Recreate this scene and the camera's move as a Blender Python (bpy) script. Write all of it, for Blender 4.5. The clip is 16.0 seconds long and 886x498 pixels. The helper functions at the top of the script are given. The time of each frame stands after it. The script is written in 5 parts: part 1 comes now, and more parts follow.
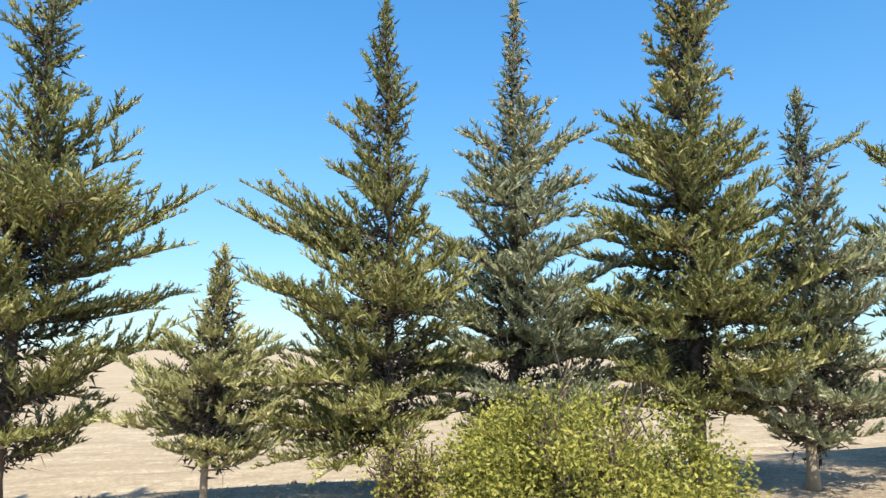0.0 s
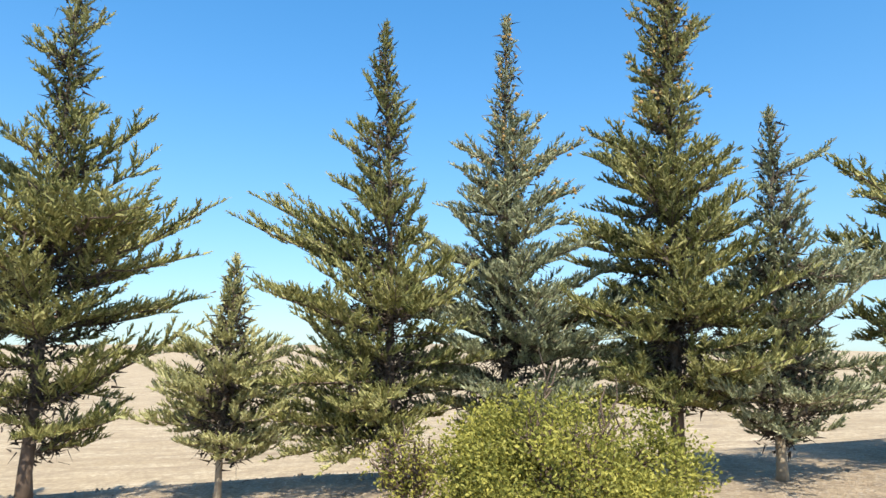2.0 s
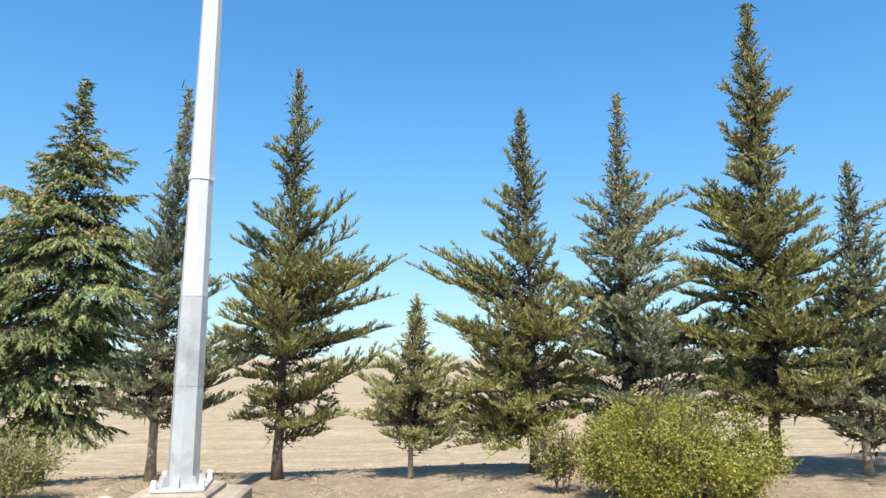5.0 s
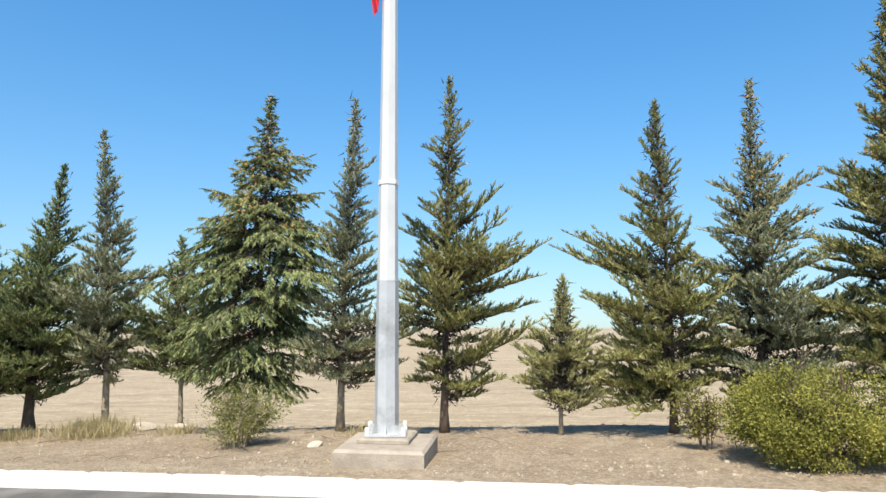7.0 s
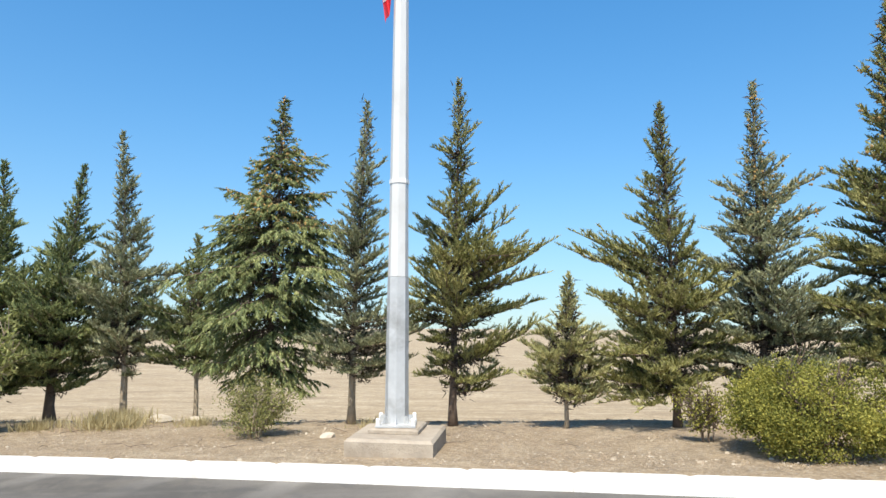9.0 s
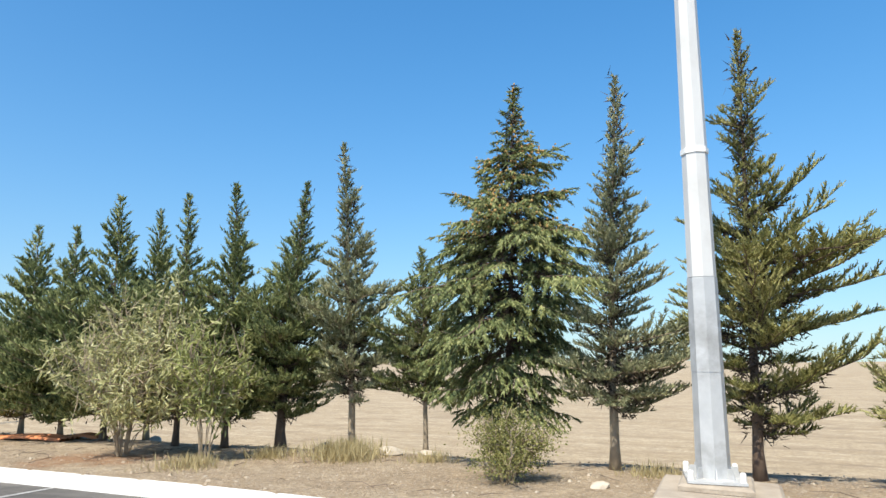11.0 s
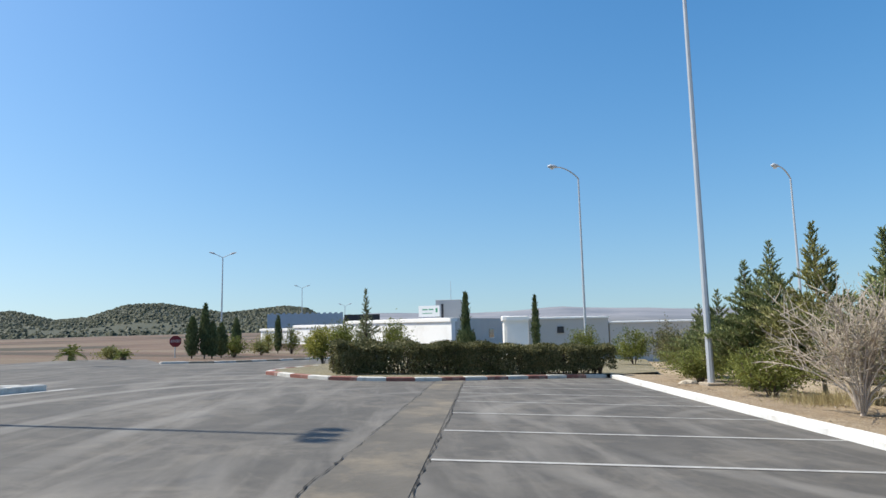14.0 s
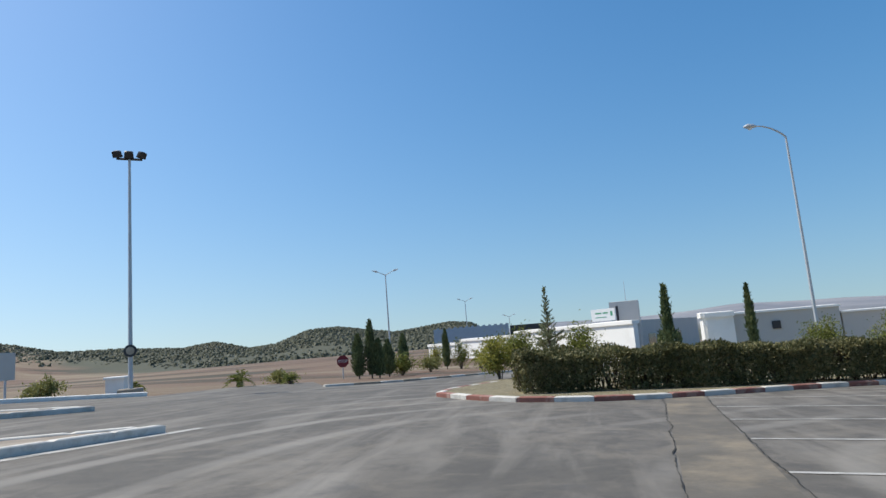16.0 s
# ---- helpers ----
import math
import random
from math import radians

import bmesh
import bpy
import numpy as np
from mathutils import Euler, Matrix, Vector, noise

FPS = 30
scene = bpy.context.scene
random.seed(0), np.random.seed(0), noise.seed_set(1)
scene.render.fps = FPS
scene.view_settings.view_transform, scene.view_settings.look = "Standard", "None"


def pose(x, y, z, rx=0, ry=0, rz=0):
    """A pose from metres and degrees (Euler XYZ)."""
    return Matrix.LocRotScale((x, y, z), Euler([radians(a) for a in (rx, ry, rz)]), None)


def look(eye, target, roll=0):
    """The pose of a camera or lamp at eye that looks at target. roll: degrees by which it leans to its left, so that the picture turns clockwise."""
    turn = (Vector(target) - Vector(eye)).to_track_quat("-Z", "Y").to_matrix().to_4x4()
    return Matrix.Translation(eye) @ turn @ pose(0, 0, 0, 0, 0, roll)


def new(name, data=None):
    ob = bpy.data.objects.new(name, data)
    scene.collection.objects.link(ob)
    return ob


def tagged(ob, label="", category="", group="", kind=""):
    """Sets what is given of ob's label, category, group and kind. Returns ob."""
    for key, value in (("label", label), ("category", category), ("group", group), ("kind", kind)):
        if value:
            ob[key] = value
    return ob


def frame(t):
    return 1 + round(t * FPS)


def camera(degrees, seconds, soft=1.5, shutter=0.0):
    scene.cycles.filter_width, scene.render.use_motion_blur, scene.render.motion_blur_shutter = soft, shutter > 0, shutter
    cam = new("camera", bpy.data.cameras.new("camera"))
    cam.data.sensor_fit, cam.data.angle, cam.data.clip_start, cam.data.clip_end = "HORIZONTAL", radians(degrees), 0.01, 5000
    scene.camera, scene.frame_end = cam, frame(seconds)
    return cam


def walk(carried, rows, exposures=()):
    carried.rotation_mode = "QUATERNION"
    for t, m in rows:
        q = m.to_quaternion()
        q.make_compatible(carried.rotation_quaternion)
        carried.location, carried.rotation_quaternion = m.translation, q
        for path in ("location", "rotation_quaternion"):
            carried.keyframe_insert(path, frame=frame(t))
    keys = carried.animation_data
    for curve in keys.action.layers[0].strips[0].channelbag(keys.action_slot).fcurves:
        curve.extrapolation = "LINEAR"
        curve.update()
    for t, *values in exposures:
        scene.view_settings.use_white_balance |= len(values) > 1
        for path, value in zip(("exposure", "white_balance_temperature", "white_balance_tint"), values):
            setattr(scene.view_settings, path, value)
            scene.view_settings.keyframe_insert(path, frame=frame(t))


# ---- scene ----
cam = camera(71.0, 16.0)
PATH = [
    (0, (0.789, -0.749, 1.269), (0.727, 1.233, 1.529), 0.8),
    (0.5, (0.79, -0.806, 1.292), (0.729, 1.177, 1.545), 0.8),
    (1, (0.794, -0.888, 1.316), (0.735, 1.096, 1.561), 0.8),
    (1.5, (0.808, -1.005, 1.321), (0.751, 0.979, 1.568), 0.8),
    (2, (0.819, -1.164, 1.341), (0.762, 0.82, 1.586), 0.7),
    (2.5, (0.851, -1.342, 1.34), (0.793, 0.641, 1.591), 0.7),
    (3, (0.87, -1.562, 1.36), (0.818, 0.421, 1.612), 0.7),
    (3.5, (0.873, -1.817, 1.376), (0.802, 0.166, 1.631), 0.6),
    (4, (0.814, -2.125, 1.391), (0.687, -0.145, 1.648), 0.6),
    (4.5, (0.714, -2.505, 1.4), (0.484, -0.536, 1.665), 0.8),
    (5, (0.578, -3.03, 1.435), (0.191, -1.089, 1.72), 0.3),
    (5.2, (0.525, -3.213, 1.462), (0.08, -1.281, 1.725), -0.1),
    (7.3, (0.246, -4.32, 1.51), (-0.465, -2.46, 1.691), 0.1),
    (7.5, (0.278, -4.376, 1.513), (-0.436, -2.516, 1.688), 0.1),
    (8, (0.348, -4.436, 1.518), (-0.369, -2.577, 1.687), 0.2),
    (8.2, (0.371, -4.461, 1.519), (-0.347, -2.602, 1.687), 0.2),
    (10.3, (-0.326, -3.912, 1.271), (-1.219, -2.147, 1.563), -0.4),
    (10.5, (-0.567, -3.69, 1.31), (-1.555, -1.976, 1.607), -0.5),
    (11, (-1.314, -3.475, 1.274), (-2.531, -1.914, 1.56), 0.0),
    (11.5, (-2.315, -3.231, 1.2), (-3.787, -1.914, 1.509), 0.2),
    (12, (-3.552, -3.274, 1.229), (-5.244, -2.237, 1.478), -1.1),
    (12.5, (-4.726, -3.549, 1.178), (-6.598, -2.891, 1.423), -1.5),
    (13, (-6.061, -3.836, 1.062), (-8.036, -3.646, 1.313), -1.3),
    (13.5, (-7.366, -4.329, 0.951), (-9.336, -4.554, 1.209), -1.0),
    (14, (-8.569, -4.864, 0.868), (-10.481, -5.399, 1.104), -1.2),
    (14.5, (-9.56, -5.374, 0.829), (-11.401, -6.109, 1.094), -1.6),
    (15, (-10.613, -6.001, 0.77), (-12.395, -6.874, 1.02), -1.0),
    (15.5, (-11.475, -6.567, 0.789), (-13.216, -7.499, 1.106), -2.9),
    (16, (-12.516, -7.246, 0.72), (-14.228, -8.235, 1.016), -4.6),
]
walk(cam, [(t, look(eye, target, roll)) for t, eye, target, roll in PATH],
     [(0, 0.73), (3, 0.68), (5, 0.60), (8, 0.48), (12, 0.48), (13.3, 0.30), (14.5, 0.12), (16, 0.0)])


# ---- light ----
SUN_AZ = Vector((0.19, -0.98, 0)).normalized()
SUN_EL = radians(57)
world = bpy.data.worlds.new("sky")
scene.world = world
world.use_nodes = True
wn = world.node_tree
sky = wn.nodes.new("ShaderNodeTexSky")
sky.sky_type = 'NISHITA'
sky.sun_disc = False
sky.sun_elevation = SUN_EL
sky.sun_rotation = math.atan2(SUN_AZ.x, SUN_AZ.y)
sky.altitude = 300
sky.air_density, sky.dust_density, sky.ozone_density = 1.0, 2.1, 2.2
hue = wn.nodes.new("ShaderNodeHueSaturation")
hue.inputs["Hue"].default_value, hue.inputs["Saturation"].default_value = 0.4965, 1.38
tc = wn.nodes.new("ShaderNodeTexCoord")
mp = wn.nodes.new("ShaderNodeMapping")
mp.inputs["Location"].default_value, mp.inputs["Scale"].default_value = (0, 0, 0.07), (1, 1, 0.62)
wn.links.new(tc.outputs["Generated"], mp.inputs[0])
wn.links.new(mp.outputs[0], sky.inputs[0])
wn.links.new(sky.outputs[0], hue.inputs["Color"])
wn.links.new(hue.outputs[0], wn.nodes["Background"].inputs[0])
wn.nodes["Background"].inputs[1].default_value = 0.144
sun = new("sun", bpy.data.lights.new("sun", 'SUN'))
sun.data.energy, sun.data.angle, sun.data.color = 5.0, radians(0.53), (1.0, 0.93, 0.80)
SUN_DIR = Vector((SUN_AZ.x * math.cos(SUN_EL), SUN_AZ.y * math.cos(SUN_EL), math.sin(SUN_EL)))
sun.matrix_world = look(SUN_DIR * 50, (0, 0, 0))


# ---- materials ----
def ramp_node(nt, fac, stops):
    r = nt.nodes.new("ShaderNodeValToRGB")
    el = r.color_ramp.elements
    while len(el) < len(stops):
        el.new(0.5)
    for e, (p, c) in zip(el, stops):
        e.position, e.color = p, (*c, 1)
    nt.links.new(fac, r.inputs[0])
    return r.outputs[0]


def noise_node(nt, coord, scale, detail=4, rough=0.55, distort=0.0, stretch=None):
    if stretch:
        mp = nt.nodes.new("ShaderNodeMapping")
        mp.vector_type = 'TEXTURE'
        mp.inputs["Scale"].default_value = [1 / k for k in stretch[:3]]
        if len(stretch) > 3:
            mp.inputs["Rotation"].default_value = (0, 0, stretch[3])
        nt.links.new(coord, mp.inputs[0])
        coord = mp.outputs[0]
    n = nt.nodes.new("ShaderNodeTexNoise")
    n.inputs["Scale"].default_value, n.inputs["Detail"].default_value = scale, detail
    n.inputs["Roughness"].default_value, n.inputs["Distortion"].default_value = rough, distort
    nt.links.new(coord, n.inputs["Vector"])
    return n.outputs["Fac"]


def mix_node(nt, fac, a, b, how='MIX'):
    m = nt.nodes.new("ShaderNodeMix")
    m.data_type, m.blend_type = 'RGBA', how
    for sock, v in ((m.inputs[0], fac), (m.inputs[6], a), (m.inputs[7], b)):
        if isinstance(v, (int, float)):
            sock.default_value = v
        elif isinstance(v, tuple):
            sock.default_value = (*v, 1)
        else:
            nt.links.new(v, sock)
    return m.outputs[2]


def math_node(nt, op, a, b=0.0):
    m = nt.nodes.new("ShaderNodeMath")
    m.operation = op
    for sock, v in ((m.inputs[0], a), (m.inputs[1], b)):
        if isinstance(v, (int, float)):
            sock.default_value = v
        else:
            nt.links.new(v, sock)
    return m.outputs[0]


def start_mat(name):
    m = bpy.data.materials.new(name)
    m.use_nodes = True
    nt = m.node_tree
    p = nt.nodes["Principled BSDF"]
    co = nt.nodes.new("ShaderNodeNewGeometry").outputs["Position"]
    return m, nt, p, co


def bump(nt, p, height, strength, dist):
    b = nt.nodes.new("ShaderNodeBump")
    b.inputs["Strength"].default_value, b.inputs["Distance"].default_value = strength, dist
    nt.links.new(height, b.inputs["Height"])
    nt.links.new(b.outputs[0], p.inputs["Normal"])


def plain(name, col, rough=0.6, metal=0.0, vary=0.25, scale=6.0, relief=0.1, dirt=None):
    """A surface with grain and stains at two scales."""
    m, nt, p, co = start_mat(name)
    a = noise_node(nt, co, scale, 5)
    b = noise_node(nt, co, scale * 9, 3)
    dark = tuple(c * (1 - vary) for c in col)
    lite = tuple(min(1, c * (1 + vary * 0.6)) for c in col)
    c = mix_node(nt, a, dark, lite)
    if dirt:
        d = noise_node(nt, co, scale * 0.45, 6, 0.65)
        c = mix_node(nt, ramp_node(nt, d, [(0.5, (0, 0, 0)), (0.72, (1, 1, 1))]), c, dirt)
    nt.links.new(c, p.inputs["Base Color"])
    p.inputs["Roughness"].default_value, p.inputs["Metallic"].default_value = rough, metal
    if relief:
        bump(nt, p, b, relief, 0.02)
    return m


def leafy(name, dark, mid, light, patch=1.6, through_light=0.3, rough=0.55):
    """Foliage: colour by leaf and by patch, with light shining through."""
    m, nt, p, co = start_mat(name)
    geo = nt.nodes.new("ShaderNodeNewGeometry")
    isl = geo.outputs["Random Per Island"]
    n = noise_node(nt, co, patch, 3)
    f = math_node(nt, 'ADD', math_node(nt, 'MULTIPLY', isl, 0.5), math_node(nt, 'MULTIPLY', n, 0.75))
    c = ramp_node(nt, f, [(0.25, dark), (0.55, mid), (0.9, light)])
    nt.links.new(c, p.inputs["Base Color"])
    p.inputs["Roughness"].default_value = rough
    p.inputs["Specular IOR Level"].default_value = 0.25
    t = nt.nodes.new("ShaderNodeBsdfTranslucent")
    nt.links.new(c, t.inputs[0])
    mx = nt.nodes.new("ShaderNodeMixShader")
    mx.inputs[0].default_value = through_light
    nt.links.new(p.outputs[0], mx.inputs[1])
    nt.links.new(t.outputs[0], mx.inputs[2])
    nt.links.new(mx.outputs[0], nt.nodes["Material Output"].inputs[0])
    return m


M_CYPRESS = leafy("cypress_green", (0.052, 0.072, 0.022), (0.222, 0.22, 0.068), (0.49, 0.455, 0.185), 1.6, 0.2)
M_CYPRESS_BLUE = leafy("cypress_grey_green", (0.07, 0.09, 0.046), (0.235, 0.25, 0.13), (0.48, 0.475, 0.285), 1.6, 0.2)
M_CYPRESS_PALE = leafy("cypress_pale_green", (0.14, 0.145, 0.052), (0.34, 0.33, 0.13), (0.56, 0.52, 0.25), 1.6, 0.22)
M_CYPRESS_DARK = leafy("cypress_dark", (0.042, 0.064, 0.026), (0.152, 0.188, 0.070), (0.39, 0.405, 0.165), 1.6, 0.2)
M_SLIM = leafy("slim_cypress_green", (0.034, 0.052, 0.022), (0.095, 0.125, 0.05), (0.21, 0.235, 0.10), 1.6, 0.15)
M_YELLOW = leafy("yellow_green_leaves", (0.085, 0.098, 0.022), (0.24, 0.24, 0.05), (0.47, 0.43, 0.10), 3.0, 0.35)
M_OLIVE = leafy("olive_leaves", (0.10, 0.11, 0.035), (0.22, 0.225, 0.075), (0.36, 0.34, 0.13), 3.0, 0.3)
M_PALE = leafy("pale_long_leaves", (0.14, 0.145, 0.052), (0.36, 0.35, 0.145), (0.64, 0.60, 0.34), 3.0, 0.3)
M_PALE_GREEN = leafy("pale_green_long_leaves", (0.12, 0.14, 0.04), (0.30, 0.325, 0.105), (0.55, 0.55, 0.25), 3.0, 0.35)
M_HEDGE = leafy("hedge_leaves", (0.04, 0.046, 0.018), (0.115, 0.118, 0.044), (0.28, 0.245, 0.115), 1.2, 0.2)
M_SHRUB = leafy("shrub_leaves", (0.07, 0.09, 0.02), (0.155, 0.175, 0.04), (0.30, 0.31, 0.08), 1.5, 0.3)
M_DRYLEAF = leafy("dry_leaves", (0.22, 0.175, 0.11), (0.39, 0.33, 0.225), (0.55, 0.49, 0.36), 3.0, 0.2)
M_DRYGRASS = leafy("dry_grass", (0.24, 0.19, 0.09), (0.40, 0.33, 0.17), (0.55, 0.47, 0.27), 2.0, 0.3)
M_WOODS = leafy("far_woods", (0.048, 0.056, 0.036), (0.066, 0.075, 0.05), (0.09, 0.096, 0.066), 0.02, 0.1)
M_BARK = plain("bark", (0.17, 0.12, 0.085), 0.9, 0, 0.5, 14, 0.8)
M_DEADTWIG = plain("dead_inner_twigs", (0.075, 0.055, 0.038), 0.95, 0, 0.4, 20, 0)
M_BARK_PALE = plain("pale_bark", (0.36, 0.29, 0.20), 0.9, 0, 0.4, 14, 0.6)
M_CONE = plain("cone_brown", (0.46, 0.29, 0.10), 0.8, 0, 0.4, 20, 0.3)
M_GALV = plain("galvanised_steel", (0.54, 0.55, 0.545), 0.55, 0.25, 0.3, 6, 0.08, (0.33, 0.325, 0.31))
M_STEEL = plain("lamp_steel", (0.47, 0.50, 0.53), 0.55, 0.1, 0.15, 4, 0.05)
M_CONCRETE = plain("concrete", (0.40, 0.34, 0.265), 0.9, 0, 0.4, 5, 0.5, (0.26, 0.21, 0.155))
M_WHITEPAINT = plain("white_kerb_paint", (0.82, 0.81, 0.77), 0.7, 0, 0.12, 5, 0.15, (0.62, 0.58, 0.52))
M_REDPAINT = plain("red_kerb_paint", (0.27, 0.11, 0.085), 0.85, 0, 0.35, 5, 0.1, (0.40, 0.31, 0.26))
M_WORNPAINT = plain("worn_white_paint", (0.64, 0.62, 0.57), 0.8, 0, 0.25, 4, 0.15, (0.36, 0.32, 0.27))
M_WHITEWALL = plain("white_render", (0.86, 0.85, 0.82), 0.85, 0, 0.08, 0.6, 0.1, (0.70, 0.68, 0.63))
# Own grey of tower and sign panel; shade put into white factory walls.
M_GREY_AND_SHADED = plain("grey_and_shaded_render", (0.50, 0.485, 0.465), 0.85, 0, 0.12, 0.6, 0.1)
M_GLASS = plain("dark_glass", (0.03, 0.035, 0.04), 0.1, 0, 0.2, 2, 0)
M_DARKMETAL = plain("dark_metal", (0.05, 0.05, 0.055), 0.5, 0.5, 0.2, 8, 0.05)
M_SHEET = plain("blue_grey_sheet", (0.36, 0.43, 0.50), 0.5, 0.3, 0.12, 1.5, 0.05)
M_ORANGE = plain("faded_orange_plastic", (0.62, 0.23, 0.09), 0.55, 0, 0.2, 4, 0.1, (0.60, 0.30, 0.16))
M_RED = plain("red_cloth", (0.62, 0.02, 0.04), 0.8, 0, 0.15, 4, 0.1)
M_WHITECLOTH = plain("white_cloth", (0.80, 0.80, 0.80), 0.8, 0, 0.1, 4, 0.1)
M_SIGNRED = plain("sign_red", (0.24, 0.028, 0.04), 0.4, 0, 0.15, 6, 0)
M_SIGNWHITE = plain("sign_white", (0.78, 0.78, 0.76), 0.4, 0, 0.1, 6, 0)
M_SIGNGREEN = plain("sign_green", (0.05, 0.30, 0.16), 0.5, 0, 0.15, 6, 0)
M_STONE = plain("pale_stone", (0.55, 0.48, 0.38), 0.9, 0, 0.3, 7, 0.5)
M_GRAVEL = leafy("gravel_brown", (0.20, 0.145, 0.10), (0.36, 0.285, 0.20), (0.50, 0.43, 0.335), 9.0, 0.0, 0.95)
M_LENS = plain("lamp_lens", (0.70, 0.72, 0.72), 0.2, 0, 0.1, 6, 0)
M_LINE = plain("worn_line_paint", (0.42, 0.41, 0.385), 0.8, 0, 0.35, 6, 0.1, (0.16, 0.155, 0.145))


def asphalt_mat():
    m, nt, p, co = start_mat("worn_asphalt")
    grain = noise_node(nt, co, 55, 3, 0.7)
    cloud = noise_node(nt, co, 0.35, 5, 0.6, 0.4)
    streak = noise_node(nt, co, 0.9, 4, 0.6, 0.6, (0.25, 1.6, 1, 0.35))
    stain = noise_node(nt, co, 1.7, 4, 0.65, 0.3)
    base = ramp_node(nt, cloud, [(0.3, (0.068, 0.061, 0.051)), (0.7, (0.150, 0.134, 0.111))])
    blotch = noise_node(nt, co, 2.6, 6, 0.7, 0.5)
    base = mix_node(nt, ramp_node(nt, blotch, [(0.40, (0.7, 0.7, 0.7)), (0.56, (0, 0, 0))]), base, (0.066, 0.06, 0.052))
    dust = noise_node(nt, co, 0.7, 6, 0.7, 1.2)
    base = mix_node(nt, ramp_node(nt, dust, [(0.52, (0, 0, 0)), (0.72, (0.55, 0.55, 0.55))]), base, (0.235, 0.205, 0.160))
    base = mix_node(nt, ramp_node(nt, streak, [(0.48, (0, 0, 0)), (0.70, (0.6, 0.6, 0.6))]), base, (0.25, 0.23, 0.198))
    wave = nt.nodes.new("ShaderNodeTexWave")
    wave.wave_type, wave.rings_direction = 'RINGS', 'Z'
    mp = nt.nodes.new("ShaderNodeMapping")
    mp.inputs["Location"].default_value = (19.0, 1.0, 0)
    nt.links.new(co, mp.inputs[0])
    nt.links.new(mp.outputs[0], wave.inputs["Vector"])
    wave.inputs["Scale"].default_value, wave.inputs["Distortion"].default_value = 0.21, 9.0
    wave.inputs["Detail"].default_value, wave.inputs["Detail Scale"].default_value = 2.0, 0.25
    arcs = math_node(nt, 'MULTIPLY', ramp_node(nt, wave.outputs["Fac"], [(0.80, (0, 0, 0)), (0.97, (1, 1, 1))]), math_node(nt, 'MULTIPLY', ramp_node(nt, noise_node(nt, co, 0.16, 3), [(0.45, (0, 0, 0)), (0.7, (0.6, 0.6, 0.6))]), 1.0))
    base = mix_node(nt, arcs, base, (0.33, 0.31, 0.275))
    base = mix_node(nt, ramp_node(nt, stain, [(0.60, (0, 0, 0)), (0.74, (0.6, 0.6, 0.6))]), base, (0.075, 0.072, 0.07))
    base = mix_node(nt, math_node(nt, 'MULTIPLY', grain, 0.35), base, (0.09, 0.09, 0.088))
    nt.links.new(base, p.inputs["Base Color"])
    p.inputs["Roughness"].default_value = 0.85
    bump(nt, p, grain, 0.35, 0.01)
    return m


M_ASPHALT = asphalt_mat()


def soil_mat(name, a, b, c, gravel=True, earth=None):
    """Dry soil with pebbles; earth: place and reach of a spill of reddish earth."""
    m, nt, p, co = start_mat(name)
    big = noise_node(nt, co, 0.45, 5, 0.6, 0.5)
    mid = noise_node(nt, co, 3.5, 5, 0.7)
    fine = noise_node(nt, co, 28, 4, 0.7)
    col = ramp_node(nt, big, [(0.32, a), (0.5, b), (0.68, c)])
    col = mix_node(nt, ramp_node(nt, mid, [(0.38, (0, 0, 0)), (0.66, (0.75, 0.75, 0.75))]), col, tuple(v * 0.6 for v in a))
    if gravel:
        v = nt.nodes.new("ShaderNodeTexVoronoi")
        v.inputs["Scale"].default_value = 19
        nt.links.new(co, v.inputs["Vector"])
        peb = math_node(nt, 'LESS_THAN', v.outputs["Distance"], 0.30)
        col = mix_node(nt, math_node(nt, 'MULTIPLY', peb, 0.6), col, mix_node(nt, fine, (0.25, 0.21, 0.17), (0.62, 0.56, 0.47)))
    col = mix_node(nt, ramp_node(nt, fine, [(0.46, (0, 0, 0)), (0.60, (0.55, 0.55, 0.55))]), col, tuple(v * 1.3 for v in c))
    if earth:
        gap = nt.nodes.new("ShaderNodeVectorMath")
        gap.operation = 'DISTANCE'
        nt.links.new(co, gap.inputs[0])
        gap.inputs[1].default_value = (earth[0], earth[1], -0.4)
        near = math_node(nt, 'ADD', math_node(nt, 'DIVIDE', gap.outputs["Value"], earth[2]), math_node(nt, 'MULTIPLY', noise_node(nt, co, 1.3, 5, 0.7), 1.2))
        col = mix_node(nt, ramp_node(nt, near, [(0.75, (0.75, 0.75, 0.75)), (1.25, (0, 0, 0))]), col, (0.33, 0.165, 0.075))
    grit = noise_node(nt, co, 11, 6, 0.8)
    col = mix_node(nt, ramp_node(nt, grit, [(0.50, (0, 0, 0)), (0.62, (0.6, 0.6, 0.6))]), col, tuple(v * 0.45 for v in b))
    nt.links.new(col, p.inputs["Base Color"])
    p.inputs["Roughness"].default_value = 0.95
    bump(nt, p, fine, 1.0, 0.05)
    return m


M_VERGE = soil_mat("dry_gravelly_soil", (0.31, 0.215, 0.122), (0.40, 0.30, 0.19), (0.47, 0.375, 0.255), earth=(-11.3, 1.0, 2.6))


